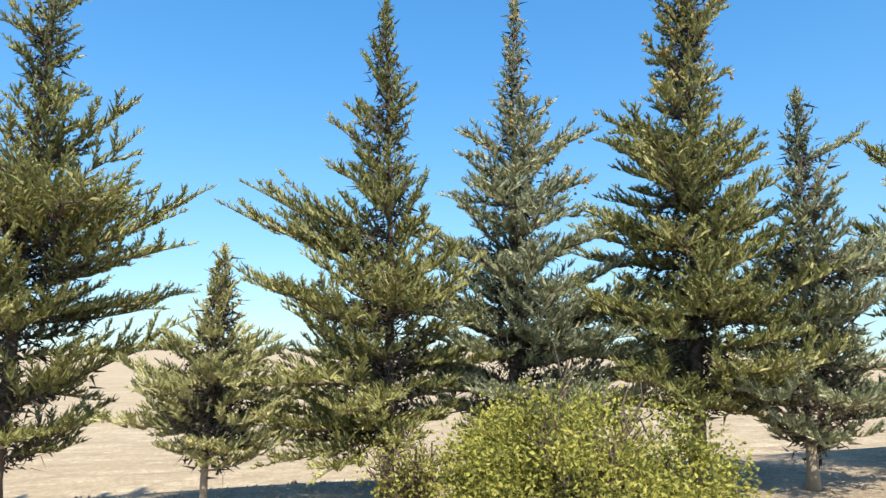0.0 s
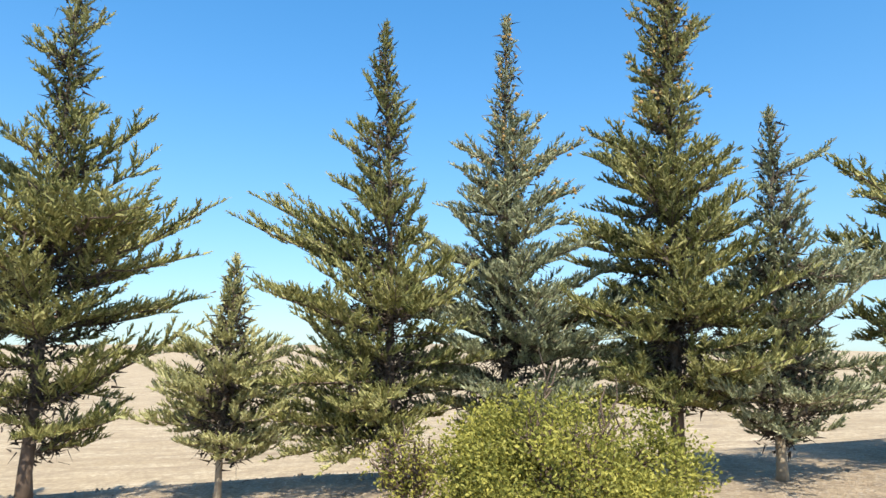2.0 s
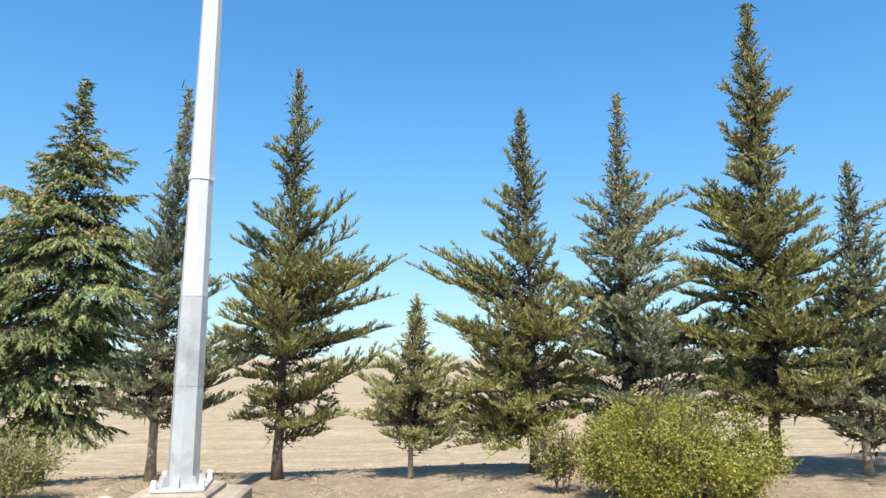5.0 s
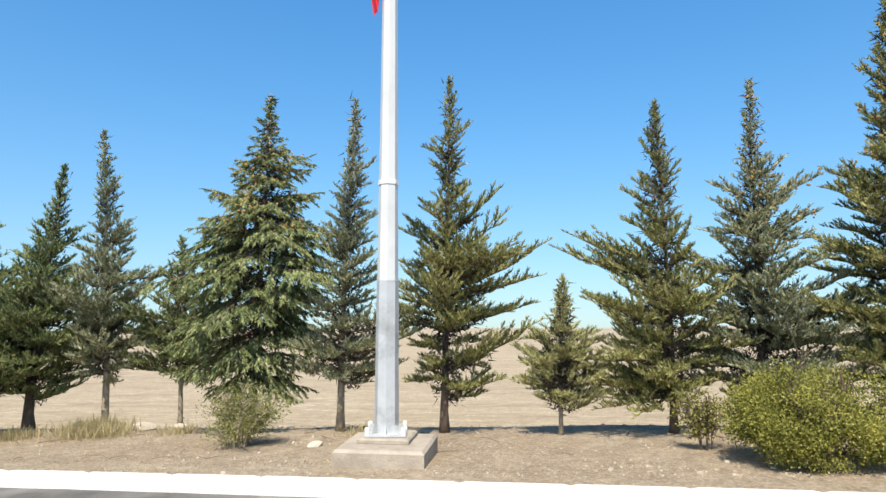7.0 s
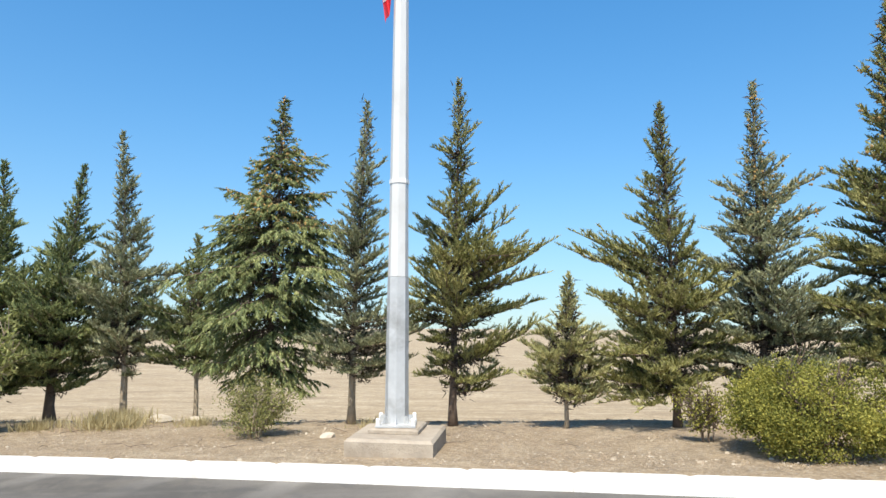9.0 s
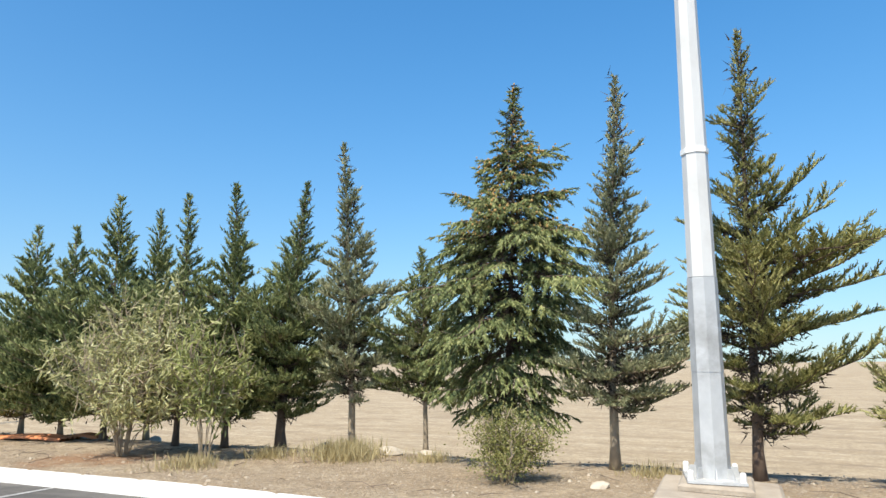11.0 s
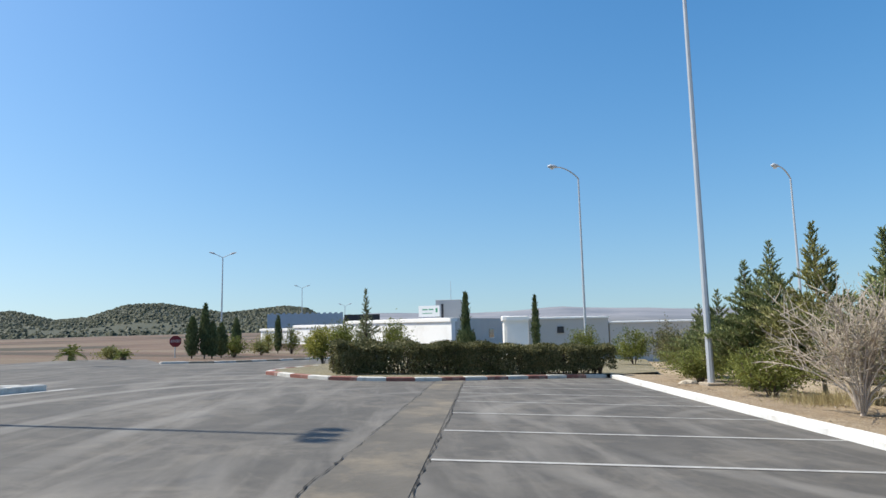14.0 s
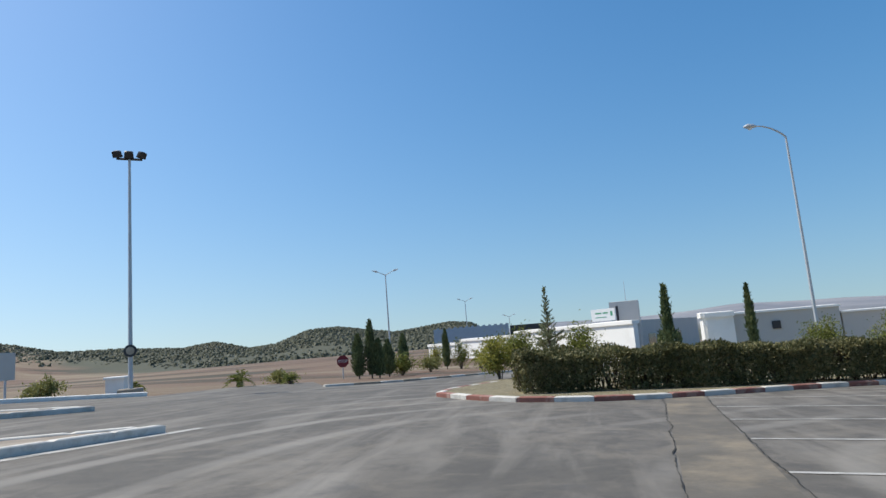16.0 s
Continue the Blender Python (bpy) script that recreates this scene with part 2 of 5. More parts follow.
def ground_mat():
    """Dry stubble field, red soil and far slopes, told apart by place; the farthest have haze put into their colour."""
    m, nt, p, co = start_mat("dry_land")
    sep = nt.nodes.new("ShaderNodeSeparateXYZ")
    nt.links.new(co, sep.inputs[0])
    big = noise_node(nt, co, 0.05, 5, 0.6, 0.4)
    rows = noise_node(nt, co, 0.9, 4, 0.6, 0.1, (0.07, 1.6, 1, 0.10))
    fine = noise_node(nt, co, 13, 5, 0.8)
    straw = ramp_node(nt, rows, [(0.35, (0.40, 0.31, 0.19)), (0.6, (0.46, 0.365, 0.235)), (0.75, (0.50, 0.405, 0.27))])
    clod = noise_node(nt, co, 1.3, 6, 0.7, 0.3, (0.35, 1.0, 1, 0.1))
    straw = mix_node(nt, ramp_node(nt, clod, [(0.50, (0, 0, 0)), (0.66, (0.8, 0.8, 0.8))]), straw, (0.22, 0.16, 0.10))
    tuftn = noise_node(nt, co, 2.2, 6, 0.8, 0.2, (0.22, 1.0, 1, 0.1))
    straw = mix_node(nt, ramp_node(nt, tuftn, [(0.52, (0, 0, 0)), (0.62, (0.7, 0.7, 0.7))]), straw, (0.62, 0.52, 0.36))
    straw = mix_node(nt, ramp_node(nt, noise_node(nt, co, 4.5, 6, 0.75, 0.2, (0.6, 1, 1, 0.1)), [(0.48, (0, 0, 0)), (0.62, (0.6, 0.6, 0.6))]), straw, (0.26, 0.195, 0.12))
    straw = mix_node(nt, ramp_node(nt, fine, [(0.42, (0, 0, 0)), (0.60, (0.7, 0.7, 0.7))]), straw, (0.25, 0.185, 0.115))
    red = ramp_node(nt, noise_node(nt, co, 0.045, 6, 0.65, 0.4, (0.22, 1, 1, -1.05)), [(0.42, (0.06, 0.052, 0.034)), (0.48, (0.145, 0.09, 0.064)), (0.54, (0.165, 0.122, 0.082)), (0.64, (0.23, 0.185, 0.125))])
    left = math_node(nt, 'LESS_THAN', math_node(nt, 'ADD', sep.outputs[1], math_node(nt, 'MULTIPLY', sep.outputs[0], 0.15)), -12.0)
    col = mix_node(nt, left, straw, red)
    green = mix_node(nt, big, (0.05, 0.056, 0.036), (0.085, 0.086, 0.055))
    dist = nt.nodes.new("ShaderNodeVectorMath")
    dist.operation = 'LENGTH'
    nt.links.new(co, dist.inputs[0])
    d = dist.outputs["Value"]
    side = nt.nodes.new("ShaderNodeVectorMath")
    side.operation = 'DOT_PRODUCT'
    nt.links.new(co, side.inputs[0])
    side.inputs[1].default_value = (0.766, -0.643, 0)
    reach = math_node(nt, 'SUBTRACT', d, math_node(nt, 'MULTIPLY', math_node(nt, 'MAXIMUM', side.outputs["Value"], 0.0), 2.2))
    reach = math_node(nt, 'ADD', reach, math_node(nt, 'MULTIPLY', noise_node(nt, co, 0.02, 4), 60.0))
    wood = math_node(nt, 'MULTIPLY', left, ramp_node(nt, math_node(nt, 'DIVIDE', reach, 1000), [(0.235, (0, 0, 0)), (0.27, (1, 1, 1))]))
    col = mix_node(nt, wood, col, green)
    # Bluish grey rock tone past a kilometre, with haze painted into it.
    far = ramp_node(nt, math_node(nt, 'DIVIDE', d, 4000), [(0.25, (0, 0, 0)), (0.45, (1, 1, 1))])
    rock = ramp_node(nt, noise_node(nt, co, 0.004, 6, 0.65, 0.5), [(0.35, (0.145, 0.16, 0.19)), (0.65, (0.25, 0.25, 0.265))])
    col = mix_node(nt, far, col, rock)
    nt.links.new(col, p.inputs["Base Color"])
    p.inputs["Roughness"].default_value = 0.97
    bump(nt, p, fine, 0.6, 0.05)
    return m


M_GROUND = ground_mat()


# ---- mesh helpers ----
class Geo:
    """Gathers quads as arrays."""

    def __init__(self):
        self.v, self.f, self.n = [], [], 0

    def add(self, v, f):
        v = np.asarray(v, float).reshape(-1, 3)
        self.v.append(v)
        self.f.append(np.asarray(f, int).reshape(-1, 4) + self.n)
        self.n += len(v)

    def data(self, name, mat, smooth=False):
        me = bpy.data.meshes.new(name)
        v, f = np.concatenate(self.v), np.concatenate(self.f)
        me.vertices.add(len(v))
        me.vertices.foreach_set("co", v.ravel())
        me.loops.add(f.size)
        me.loops.foreach_set("vertex_index", f.ravel())
        me.polygons.add(len(f))
        me.polygons.foreach_set("loop_start", np.arange(0, f.size, 4))
        me.update(calc_edges=True)
        me.materials.append(mat)
        if smooth:
            me.shade_smooth()
        else:
            me.shade_flat()
        return me

    def tube(self, path, radii, sides=8, cap=True):
        path, radii = np.asarray(path, float), np.asarray(radii, float)
        t = np.gradient(path, axis=0)
        t /= np.linalg.norm(t, axis=1)[:, None] + 1e-9
        ref = np.array([0, 0, 1.0]) if abs(t[0][2]) < 0.8 else np.array([1.0, 0, 0])
        a = np.cross(t, ref)
        a /= np.linalg.norm(a, axis=1)[:, None] + 1e-9
        b = np.cross(t, a)
        ang = np.linspace(0, 2 * math.pi, sides, endpoint=False)
        v = path[:, None] + radii[:, None, None] * (np.cos(ang)[None, :, None] * a[:, None] + np.sin(ang)[None, :, None] * b[:, None])
        k = len(path)
        i, j = np.meshgrid(np.arange(k - 1), np.arange(sides), indexing="ij")
        j2 = (j + 1) % sides
        f = np.stack([i * sides + j, i * sides + j2, (i + 1) * sides + j2, (i + 1) * sides + j], -1)
        self.add(v, f)
        if cap and sides % 2 == 0:
            for r, flip in ((0, 1), (k - 1, 0)):
                q = []
                for s in range(sides // 2 - 1):
                    o = [s, s + 1, sides - 2 - s, sides - 1 - s]
                    q.append(o[::-1] if flip else o)
                self.f.append(np.asarray(q) + self.n - k * sides + r * sides)

    def box(self, m, sx, sy, sz, taper=1.0, bev=0.0):
        """A box on its base, with the top drawn in and its top edge bevelled."""
        lv = [(0, 1.0), (max(sz - bev, sz * 0.5), taper), (sz, taper - 2 * bev / max(min(sx, sy), 1e-3) if bev else taper)]
        if not bev:
            lv = [lv[0], lv[2]]
        v = []
        for z, k in lv:
            for x, y in ((-1, -1), (1, -1), (1, 1), (-1, 1)):
                v.append(m @ Vector((x * sx / 2 * k, y * sy / 2 * k, z)))
        q = [(3, 2, 1, 0)]
        for r in range(len(lv) - 1):
            for s in range(4):
                q.append((4 * r + s, 4 * r + (s + 1) % 4, 4 * r + 4 + (s + 1) % 4, 4 * r + 4 + s))
        e = 4 * (len(lv) - 1)
        q.append((e, e + 1, e + 2, e + 3))
        self.add([tuple(p) for p in v], q)

    def leaves(self, base, axis, length, width, rng, fold=0.25):
        """A folded diamond for each base point and axis."""
        base, axis = np.asarray(base), np.asarray(axis)
        axis = axis / (np.linalg.norm(axis, axis=1)[:, None] + 1e-9)
        rv = rng.normal(size=axis.shape)
        side = np.cross(axis, rv)
        side /= np.linalg.norm(side, axis=1)[:, None] + 1e-9
        nor = np.cross(axis, side)
        L, W = np.broadcast_to(length, len(base))[:, None], np.broadcast_to(width, len(base))[:, None]
        mid = base + axis * L * 0.5 + nor * W * fold
        v = np.stack([base, mid + side * W / 2, base + axis * L, mid - side * W / 2], 1)
        self.add(v, np.arange(len(base) * 4).reshape(-1, 4))


def thing(name, label, category, group="", at=(0, 0, 0), rz=0.0, kind=""):
    e = new(name)
    e.matrix_world = pose(*at, 0, 0, rz)
    return tagged(e, label, category, group, kind)


def part(name, geo, material, parent=None, label="", smooth=False, kind=""):
    ob = new(name, geo.data(name, material, smooth))
    if parent is not None:
        ob.parent = parent
    if label or kind:
        tagged(ob, label, kind=kind)
    return ob


# ---- the lie of the land ----
def soft(v, lo, hi, w):
    """v, held between lo and hi with rounded bends."""
    v = np.asarray(v, float)
    v = lo + w * np.logaddexp(0, (v - lo) / w)
    return hi - w * np.logaddexp(0, (hi - v) / w)


def slope(x, y):
    """The sloping floor of the car park and its surroundings."""
    return -0.088 + 0.0396 * soft(x, -75, 14, 3) - 0.0275 * soft(y, -48, 16, 3)


KX, KY, KS = -3.5, 1.43, 0.218
U = Vector((-1, -KS, 0)).normalized()
N = Vector((-U.y, U.x, 0)) * -1
if N.y < 0:
    N = -N


def ease(v, lo, hi):
    """0 below lo, 1 above hi, with a smooth rise between."""
    k = np.clip((np.asarray(v, float) - lo) / (hi - lo), 0, 1)
    return k * k * (3 - 2 * k)


YAWS = [0, 30, 60, 75, 84, 88, 92, 95, 100, 103, 106, 112, 117, 120, 122, 125, 128, 130, 132.7, 135.4, 137.6, 140.5, 143, 147.6, 151.8, 155.8, 165, 180, 270, 360]
RISE = [0.2, 0.2, 0.4, 0.7, 0.8, 1.0, 1.05, 1.25, 0.9, 0.85, 0.9, 1.0, 1.64, 1.98, 1.75, 1.45, 1.9, 2.2, 2.07, 1.08, 0.9, 1.65, 1.34, 1.67, 1.71, 2.55, 2.0, 1.2, 0.2, 0.2]
CENTRE = (-10.0, -6.0)


def land(x, y):
    x, y = np.asarray(x, float), np.asarray(y, float)
    dx, dy = x - CENTRE[0], y - CENTRE[1]
    d = np.hypot(dx, dy)
    yaw = np.degrees(np.arctan2(-dx, dy)) % 360
    rise = np.tan(np.radians(np.interp(yaw, YAWS, RISE)))
    near = slope(x, y)
    st = lambda a, b: np.clip((d - a) / (b - a), 0, 1) ** 2 * (3 - 2 * np.clip((d - a) / (b - a), 0, 1))
    left = np.clip((yaw - 112) / 6, 0, 1) * np.clip((175 - yaw) / 10, 0, 1)
    fieldside = np.clip((75 - np.abs((yaw + 180) % 360 - 180)) / 15, 0, 1)
    hill = np.where(d > 0, 0, 0) + st(60, 230) * 0.4 + st(250, 520) * (rise * 520 + 0.8) - st(560, 900) * 10
    mount = -st(60, 500) * 10 + st(1100, 2600) * (rise * 2600 + 12)
    crest = -0.55 * st(20, 60) - st(66, 140) * 7 - st(140, 4600) * 230
    other = left * hill + (1 - left) * ((1 - fieldside) * mount + fieldside * crest)
    wob = np.sin(x * 0.021 + 1.3) * np.sin(y * 0.017) * st(80, 300) * 1.2
    off = (x - KX) * N.x + (y - KY) * N.y
    dip = -0.45 * ease(off, 3.3, 5.6) * (1 - ease(off, 9, 75)) * ease(x, -36, -28)
    return near + other + wob * (1 - fieldside) + dip


def ground_z(x, y):
    return float(land(x, y)) - 0.03


def kerb_point(s, off=0.0):
    """A place s metres along the white kerb from its near end towards the hedge, off metres behind it."""
    return KX + U.x * s + N.x * off, KY + U.y * s + N.y * off


def kerb_edge(s, off=0.0):
    """The same along the kerb as it lies: it swings out a little towards its near end."""
    x, y = kerb_point(s, off)
    k = np.linspace(-1, 1, 9) * 1.6
    return x, y + float(np.mean(np.interp(x + k, (-26, -16, -7, -2.3, 1.6, 12), (0.0, 0.10, 0.18, -0.20, -0.53, -1.4))))


def verge_z(x, y):
    off = (x - KX) * N.x + (y - KY) * N.y
    lift = 0.09 - 0.05 * min(max(off / 3, 0), 1) - 0.57 * float(ease(off, 3.2, 5.8))
    return float(slope(x, y)) + lift + 0.035 * noise.noise((x * 0.7, y * 0.7, 0)) * min(max(off, 0), 1)


# ground: one sheet to the horizon
g = Geo()
rad = np.concatenate([[0], 1.5 * 1.07 ** np.arange(0, 119)])
rad = rad[rad < 4600]
az = np.linspace(0, 2 * math.pi, 300, endpoint=False)
R_, A_ = np.meshgrid(rad, az, indexing="ij")
gx, gy = CENTRE[0] + R_ * np.cos(A_), CENTRE[1] + R_ * np.sin(A_)
gz = land(gx, gy) - 0.06
i, j = np.meshgrid(np.arange(len(rad) - 1), np.arange(300), indexing="ij")
j2 = (j + 1) % 300
g.add(np.stack([gx, gy, gz], -1), np.stack([i * 300 + j, (i + 1) * 300 + j, (i + 1) * 300 + j2, i * 300 + j2], -1))
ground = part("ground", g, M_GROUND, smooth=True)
tagged(ground, "dry stubble fields and bare reddish land reaching wooded hills", "ground", kind="structure")


def sheet(name, outline, height, material, label, category, step=1.0, lift=0.0):
    """A draped sheet over a polygon, cut into a fine grid."""
    bm = bmesh.new()
    bm.faces.new([bm.verts.new((x, y, 0)) for x, y in outline])
    xs, ys = [p[0] for p in outline], [p[1] for p in outline]
    for lo, hi, ax in ((min(xs), max(xs), 0), (min(ys), max(ys), 1)):
        k = math.floor(lo / step) * step + step
        while k < hi:
            co, no = [0, 0, 0], [0, 0, 0]
            co[ax], no[ax] = k, 1
            bmesh.ops.bisect_plane(bm, geom=bm.verts[:] + bm.edges[:] + bm.faces[:], plane_co=co, plane_no=no)
            k += step
    for v in bm.verts:
        v.co.z = height(v.co.x, v.co.y) + lift
    bmesh.ops.recalc_face_normals(bm, faces=bm.faces)
    if sum(f.normal.z for f in bm.faces) < 0:
        bmesh.ops.reverse_faces(bm, faces=bm.faces)
    me = bpy.data.meshes.new(name)
    bm.to_mesh(me)
    bm.free()
    me.materials.append(material)
    me.shade_smooth()
    return tagged(new(name, me), label, category, kind="structure")


lot_z = lambda x, y: float(slope(x, y))
k_near, k_far = kerb_point(-16, 0.5), kerb_point(29.4)
sheet("asphalt_lot", [k_near, k_far, (-36, -3.2), (-75, -9.5), (-75, -24.5), (-46.6, -22.8), (-35.2, -23.3), (-32.4, -24.8), (-36.5, -29.2), (-33, -30.6), (-27.2, -28.4), (-23.5, -31.2), (-8, -34), (30, -34), (30, -8)],
      lot_z, M_ASPHALT, "worn grey asphalt car park with dusty tyre arcs", "asphalt", 4.0)
edge = [kerb_edge(s, -0.28) for s in (-16, -11, -8, -6, -4, -2, 0, 2, 4, 6, 9, 12, 16, 22, 29.8)]
verge = sheet("verge", [*edge, kerb_point(34, 6.8), kerb_point(-18, 6.8)], verge_z, M_VERGE, "gravelly dry soil strip under the row of trees", "soil", 0.7)


# ---- kerbs and paint ----
def along(path, step):
    """Places and headings at even steps along a bent line."""
    p = np.array(path, float)
    cum = np.concatenate([[0], np.cumsum(np.hypot(*np.diff(p, axis=0).T))])
    out = []
    for c in np.arange(step / 2, cum[-1], step):
        x0, y0, x1, y1 = (np.interp(c + k * step / 2, cum, p[:, ax]) for k in (-1, 1) for ax in (0, 1))
        out.append(((x0 + x1) / 2, (y0 + y1) / 2, math.degrees(math.atan2(y1 - y0, x1 - x0))))
    return out


def kerb(name, path, label, mats, length=1.0, width=0.2, height=0.14):
    root = thing(name, label, "kerb", kind="structure")
    shared = []
    for mt in mats:
        g = Geo()
        g.box(pose(0, 0, -0.12), length - 0.002, width, height + 0.12, 1.0, 0.018)
        shared.append(g.data("kerb_stone", mt))
    rng = np.random.default_rng(5)
    for n, (x, y, a) in enumerate(along(path, length)):
        o = new("kerb_stone", shared[n % len(shared)])
        o.parent = root
        dz = lot_z(x + math.cos(radians(a)), y + math.sin(radians(a))) - lot_z(x, y)
        o.matrix_basis = pose(x, y, lot_z(x, y) + rng.normal() * 0.002, rng.normal() * 0.2, -math.degrees(math.atan(dz)), a + rng.normal() * 0.15)
    return root


kerb("kerb_white", [kerb_edge(s, -0.37) for s in np.linspace(-16, 29.6, 60)], "thick white-painted concrete kerb along the soil strip", [M_WHITEPAINT], 1.0, 0.28, 0.115)
RW = [(-33.0, -17.3), (-29.0, -16.9), (-27.2, -16.2), (-26.15, -14.6), (-25.6, -13.0), (-25.95, -11.7), (-26.7, -10.4), (-28.2, -9.1), (-29.7, -7.8), (-31.0, -6.6), (-31.9, -5.4)]
kerb("kerb_red_white", RW, "kerb stones painted red and white in turn", [M_WORNPAINT, M_REDPAINT], 0.85, 0.2, 0.12)
kerb("kerb_far_road", [(-32.2, -24.7), (-35.2, -23.4), (-46.6, -22.8), (-62, -23.6)], "far roadside kerb painted white and dark in turn", [M_WORNPAINT, M_CONCRETE], 1.3, 0.2, 0.09)
kerb("kerb_roadside", [(-20.5, -33.2), (-23.5, -31.5), (-27.0, -28.7)], "weathered white roadside kerb", [M_WHITEPAINT], 1.0, 0.25, 0.15)
sheet("hedge_island", [(-29.0, -16.8), (-27.3, -16.1), (-26.25, -14.55), (-25.7, -13.0), (-26.05, -11.7), (-26.8, -10.4), (-28.3, -9.1), (-29.8, -7.8), (-31.1, -6.6), (-32.1, -5.2), (-36, -3.4), (-62, -3.0), (-64, -12), (-50, -18.0), (-33, -17.8)],
      lambda x, y: lot_z(x, y) + 0.11, soil_mat("grassy_island_soil", (0.16, 0.14, 0.075), (0.23, 0.20, 0.115), (0.31, 0.265, 0.165)), "raised island of dry soil behind painted kerbs", "soil", 2.0)


def paving_island(name, outline, label):
    sheet(name, outline, lambda x, y: lot_z(x, y) + 0.11, plain("pavers_" + name, (0.27, 0.225, 0.18), 0.9, 0, 0.45, 2.5, 0.5, (0.40, 0.36, 0.30)), label, "paved island", 1.0)
    kerb(name + "_kerb", [*outline, outline[0]], "worn white-painted kerb round the paved island", [M_WORNPAINT], 0.95, 0.2, 0.135)


paving_island("paved_island", [(-19.2, -16.75), (-14, -16.15), (2, -15.2), (2, -18.2), (-14, -19.0)], "low island of pale pavers with a white kerb")
paving_island("paved_island_far", [(-22.0, -23.5), (-19, -23.9), (-6, -24.8), (-6, -27), (-19, -26.4)], "second low paved island with a white kerb")


def paint(name, a, b, width, label):
    """A worn painted stripe lying on the asphalt."""
    ax, ay, bx, by = *a, *b
    d = Vector((bx - ax, by - ay, 0))
    w = Vector((-d.y, d.x, 0)).normalized() * width / 2
    g, k = Geo(), 14
    pts = [Vector((ax, ay, 0)) + d * t / k for t in range(k + 1)]
    v = []
    for p in pts:
        for sgn in (-1, 1):
            q = p + w * sgn
            v.append((q.x, q.y, lot_z(q.x, q.y) + 0.006))
    g.add(v, [(2 * t, 2 * t + 2, 2 * t + 3, 2 * t + 1) for t in range(k)])
    return tagged(part(name, g, M_LINE), label, "road marking", "parking lines", "structure")


for s_ in np.arange(4.25, 29, 2.1):
    paint("parking_line", kerb_edge(s_, -0.52), kerb_point(s_, -5.6), 0.09, "worn white parking bay line on grey asphalt")
paint("island_edge_line", (-19.9, -16.62), (-14, -15.80), 0.2, "white line painted along an island kerb")
paint("island_edge_line", (-13.99, -15.799), (2, -14.85), 0.2, "white line painted along an island kerb")
g = Geo()
ch = [kerb_point(s, o) for s in np.arange(-16, 30.1, 0.5) for o in (-5.65, -6.45)]
g.add([(x, y, lot_z(x, y) + 0.008) for x, y in ch], [(2 * t, 2 * t + 2, 2 * t + 3, 2 * t + 1) for t in range(len(ch) // 2 - 1)])
tagged(part("drain_strip", g, plain("dusty_concrete_strip", (0.128, 0.115, 0.095), 0.9, 0, 0.5, 1.6, 0.3, (0.25, 0.207, 0.145))), "dusty concrete drainage strip across the asphalt", "drain strip", kind="structure")
rng = np.random.default_rng(11)
for off in (-5.62, -6.47):
    g, walkx = Geo(), 0.0
    v = []
    for s in np.arange(-2, 29, 0.09):
        walkx = walkx * 0.92 + rng.normal() * 0.009
        w = abs(rng.normal()) * 0.0045 + 0.0015
        for sg in (-1, 1):
            x, y = kerb_point(s, off + walkx + sg * w)
            v.append((x, y, lot_z(x, y) + 0.012))
    g.add(v, [(2 * t, 2 * t + 2, 2 * t + 3, 2 * t + 1) for t in range(len(v) // 2 - 1)])
    tagged(part("crack", g, plain("crack_dark_%d" % abs(off), (0.03, 0.028, 0.025), 1.0, 0, 0.4, 20, 0.2)), "ragged dark crack beside the drainage strip", "crack", kind="structure")


# ---- trees ----
class Spray(Geo):
    """Gathers pointed triangles, for fine foliage."""

    def needles(self, base, axis, length, width, rng):
        rv = rng.normal(size=axis.shape)
        side = np.cross(axis, rv)
        side /= np.linalg.norm(side, axis=1)[:, None] + 1e-9
        h = side * np.asarray(width)[:, None] / 2
        self.v.append(np.stack([base - h, base + h, base + axis * np.asarray(length)[:, None]], 1).reshape(-1, 3))
        self.n += len(base) * 3

    def data(self, name, mat, smooth=False):
        me = bpy.data.meshes.new(name)
        v = np.concatenate(self.v)
        me.vertices.add(len(v))
        me.vertices.foreach_set("co", v.ravel())
        me.loops.add(len(v))
        me.loops.foreach_set("vertex_index", np.arange(len(v)))
        me.polygons.add(len(v) // 3)
        me.polygons.foreach_set("loop_start", np.arange(0, len(v), 3))
        me.update(calc_edges=True)
        me.materials.append(mat)
        me.shade_flat()
        return me


def unit(v):
    return v / (np.linalg.norm(v, axis=-1, keepdims=True) + 1e-9)


ZUP = np.array([0, 0, 1.0])


def plumes(g, base, axis, length, radius, rng, bend):
    """Slim three-sided tufts, bent up or down towards their points."""
    ref = unit(rng.normal(size=axis.shape))
    a = unit(np.cross(axis, ref))
    b = np.cross(axis, a)
    L, R = length[:, None], radius[:, None]
    tip = base + axis * L + ZUP * L * bend
    rings = []
    for c, k in ((base + axis * L * 0.12, 1.0), (tip, 0.06)):
        for w in (0.0, 2.094, 4.189):
            rings.append(c + (a * math.cos(w) + b * math.sin(w)) * R * k)
    v = np.stack(rings, 1)
    q = np.array([(0, 1, 4, 3), (1, 2, 5, 4), (2, 0, 3, 5)])
    g.add(v, np.arange(len(base))[:, None, None] * 6 + q[None])


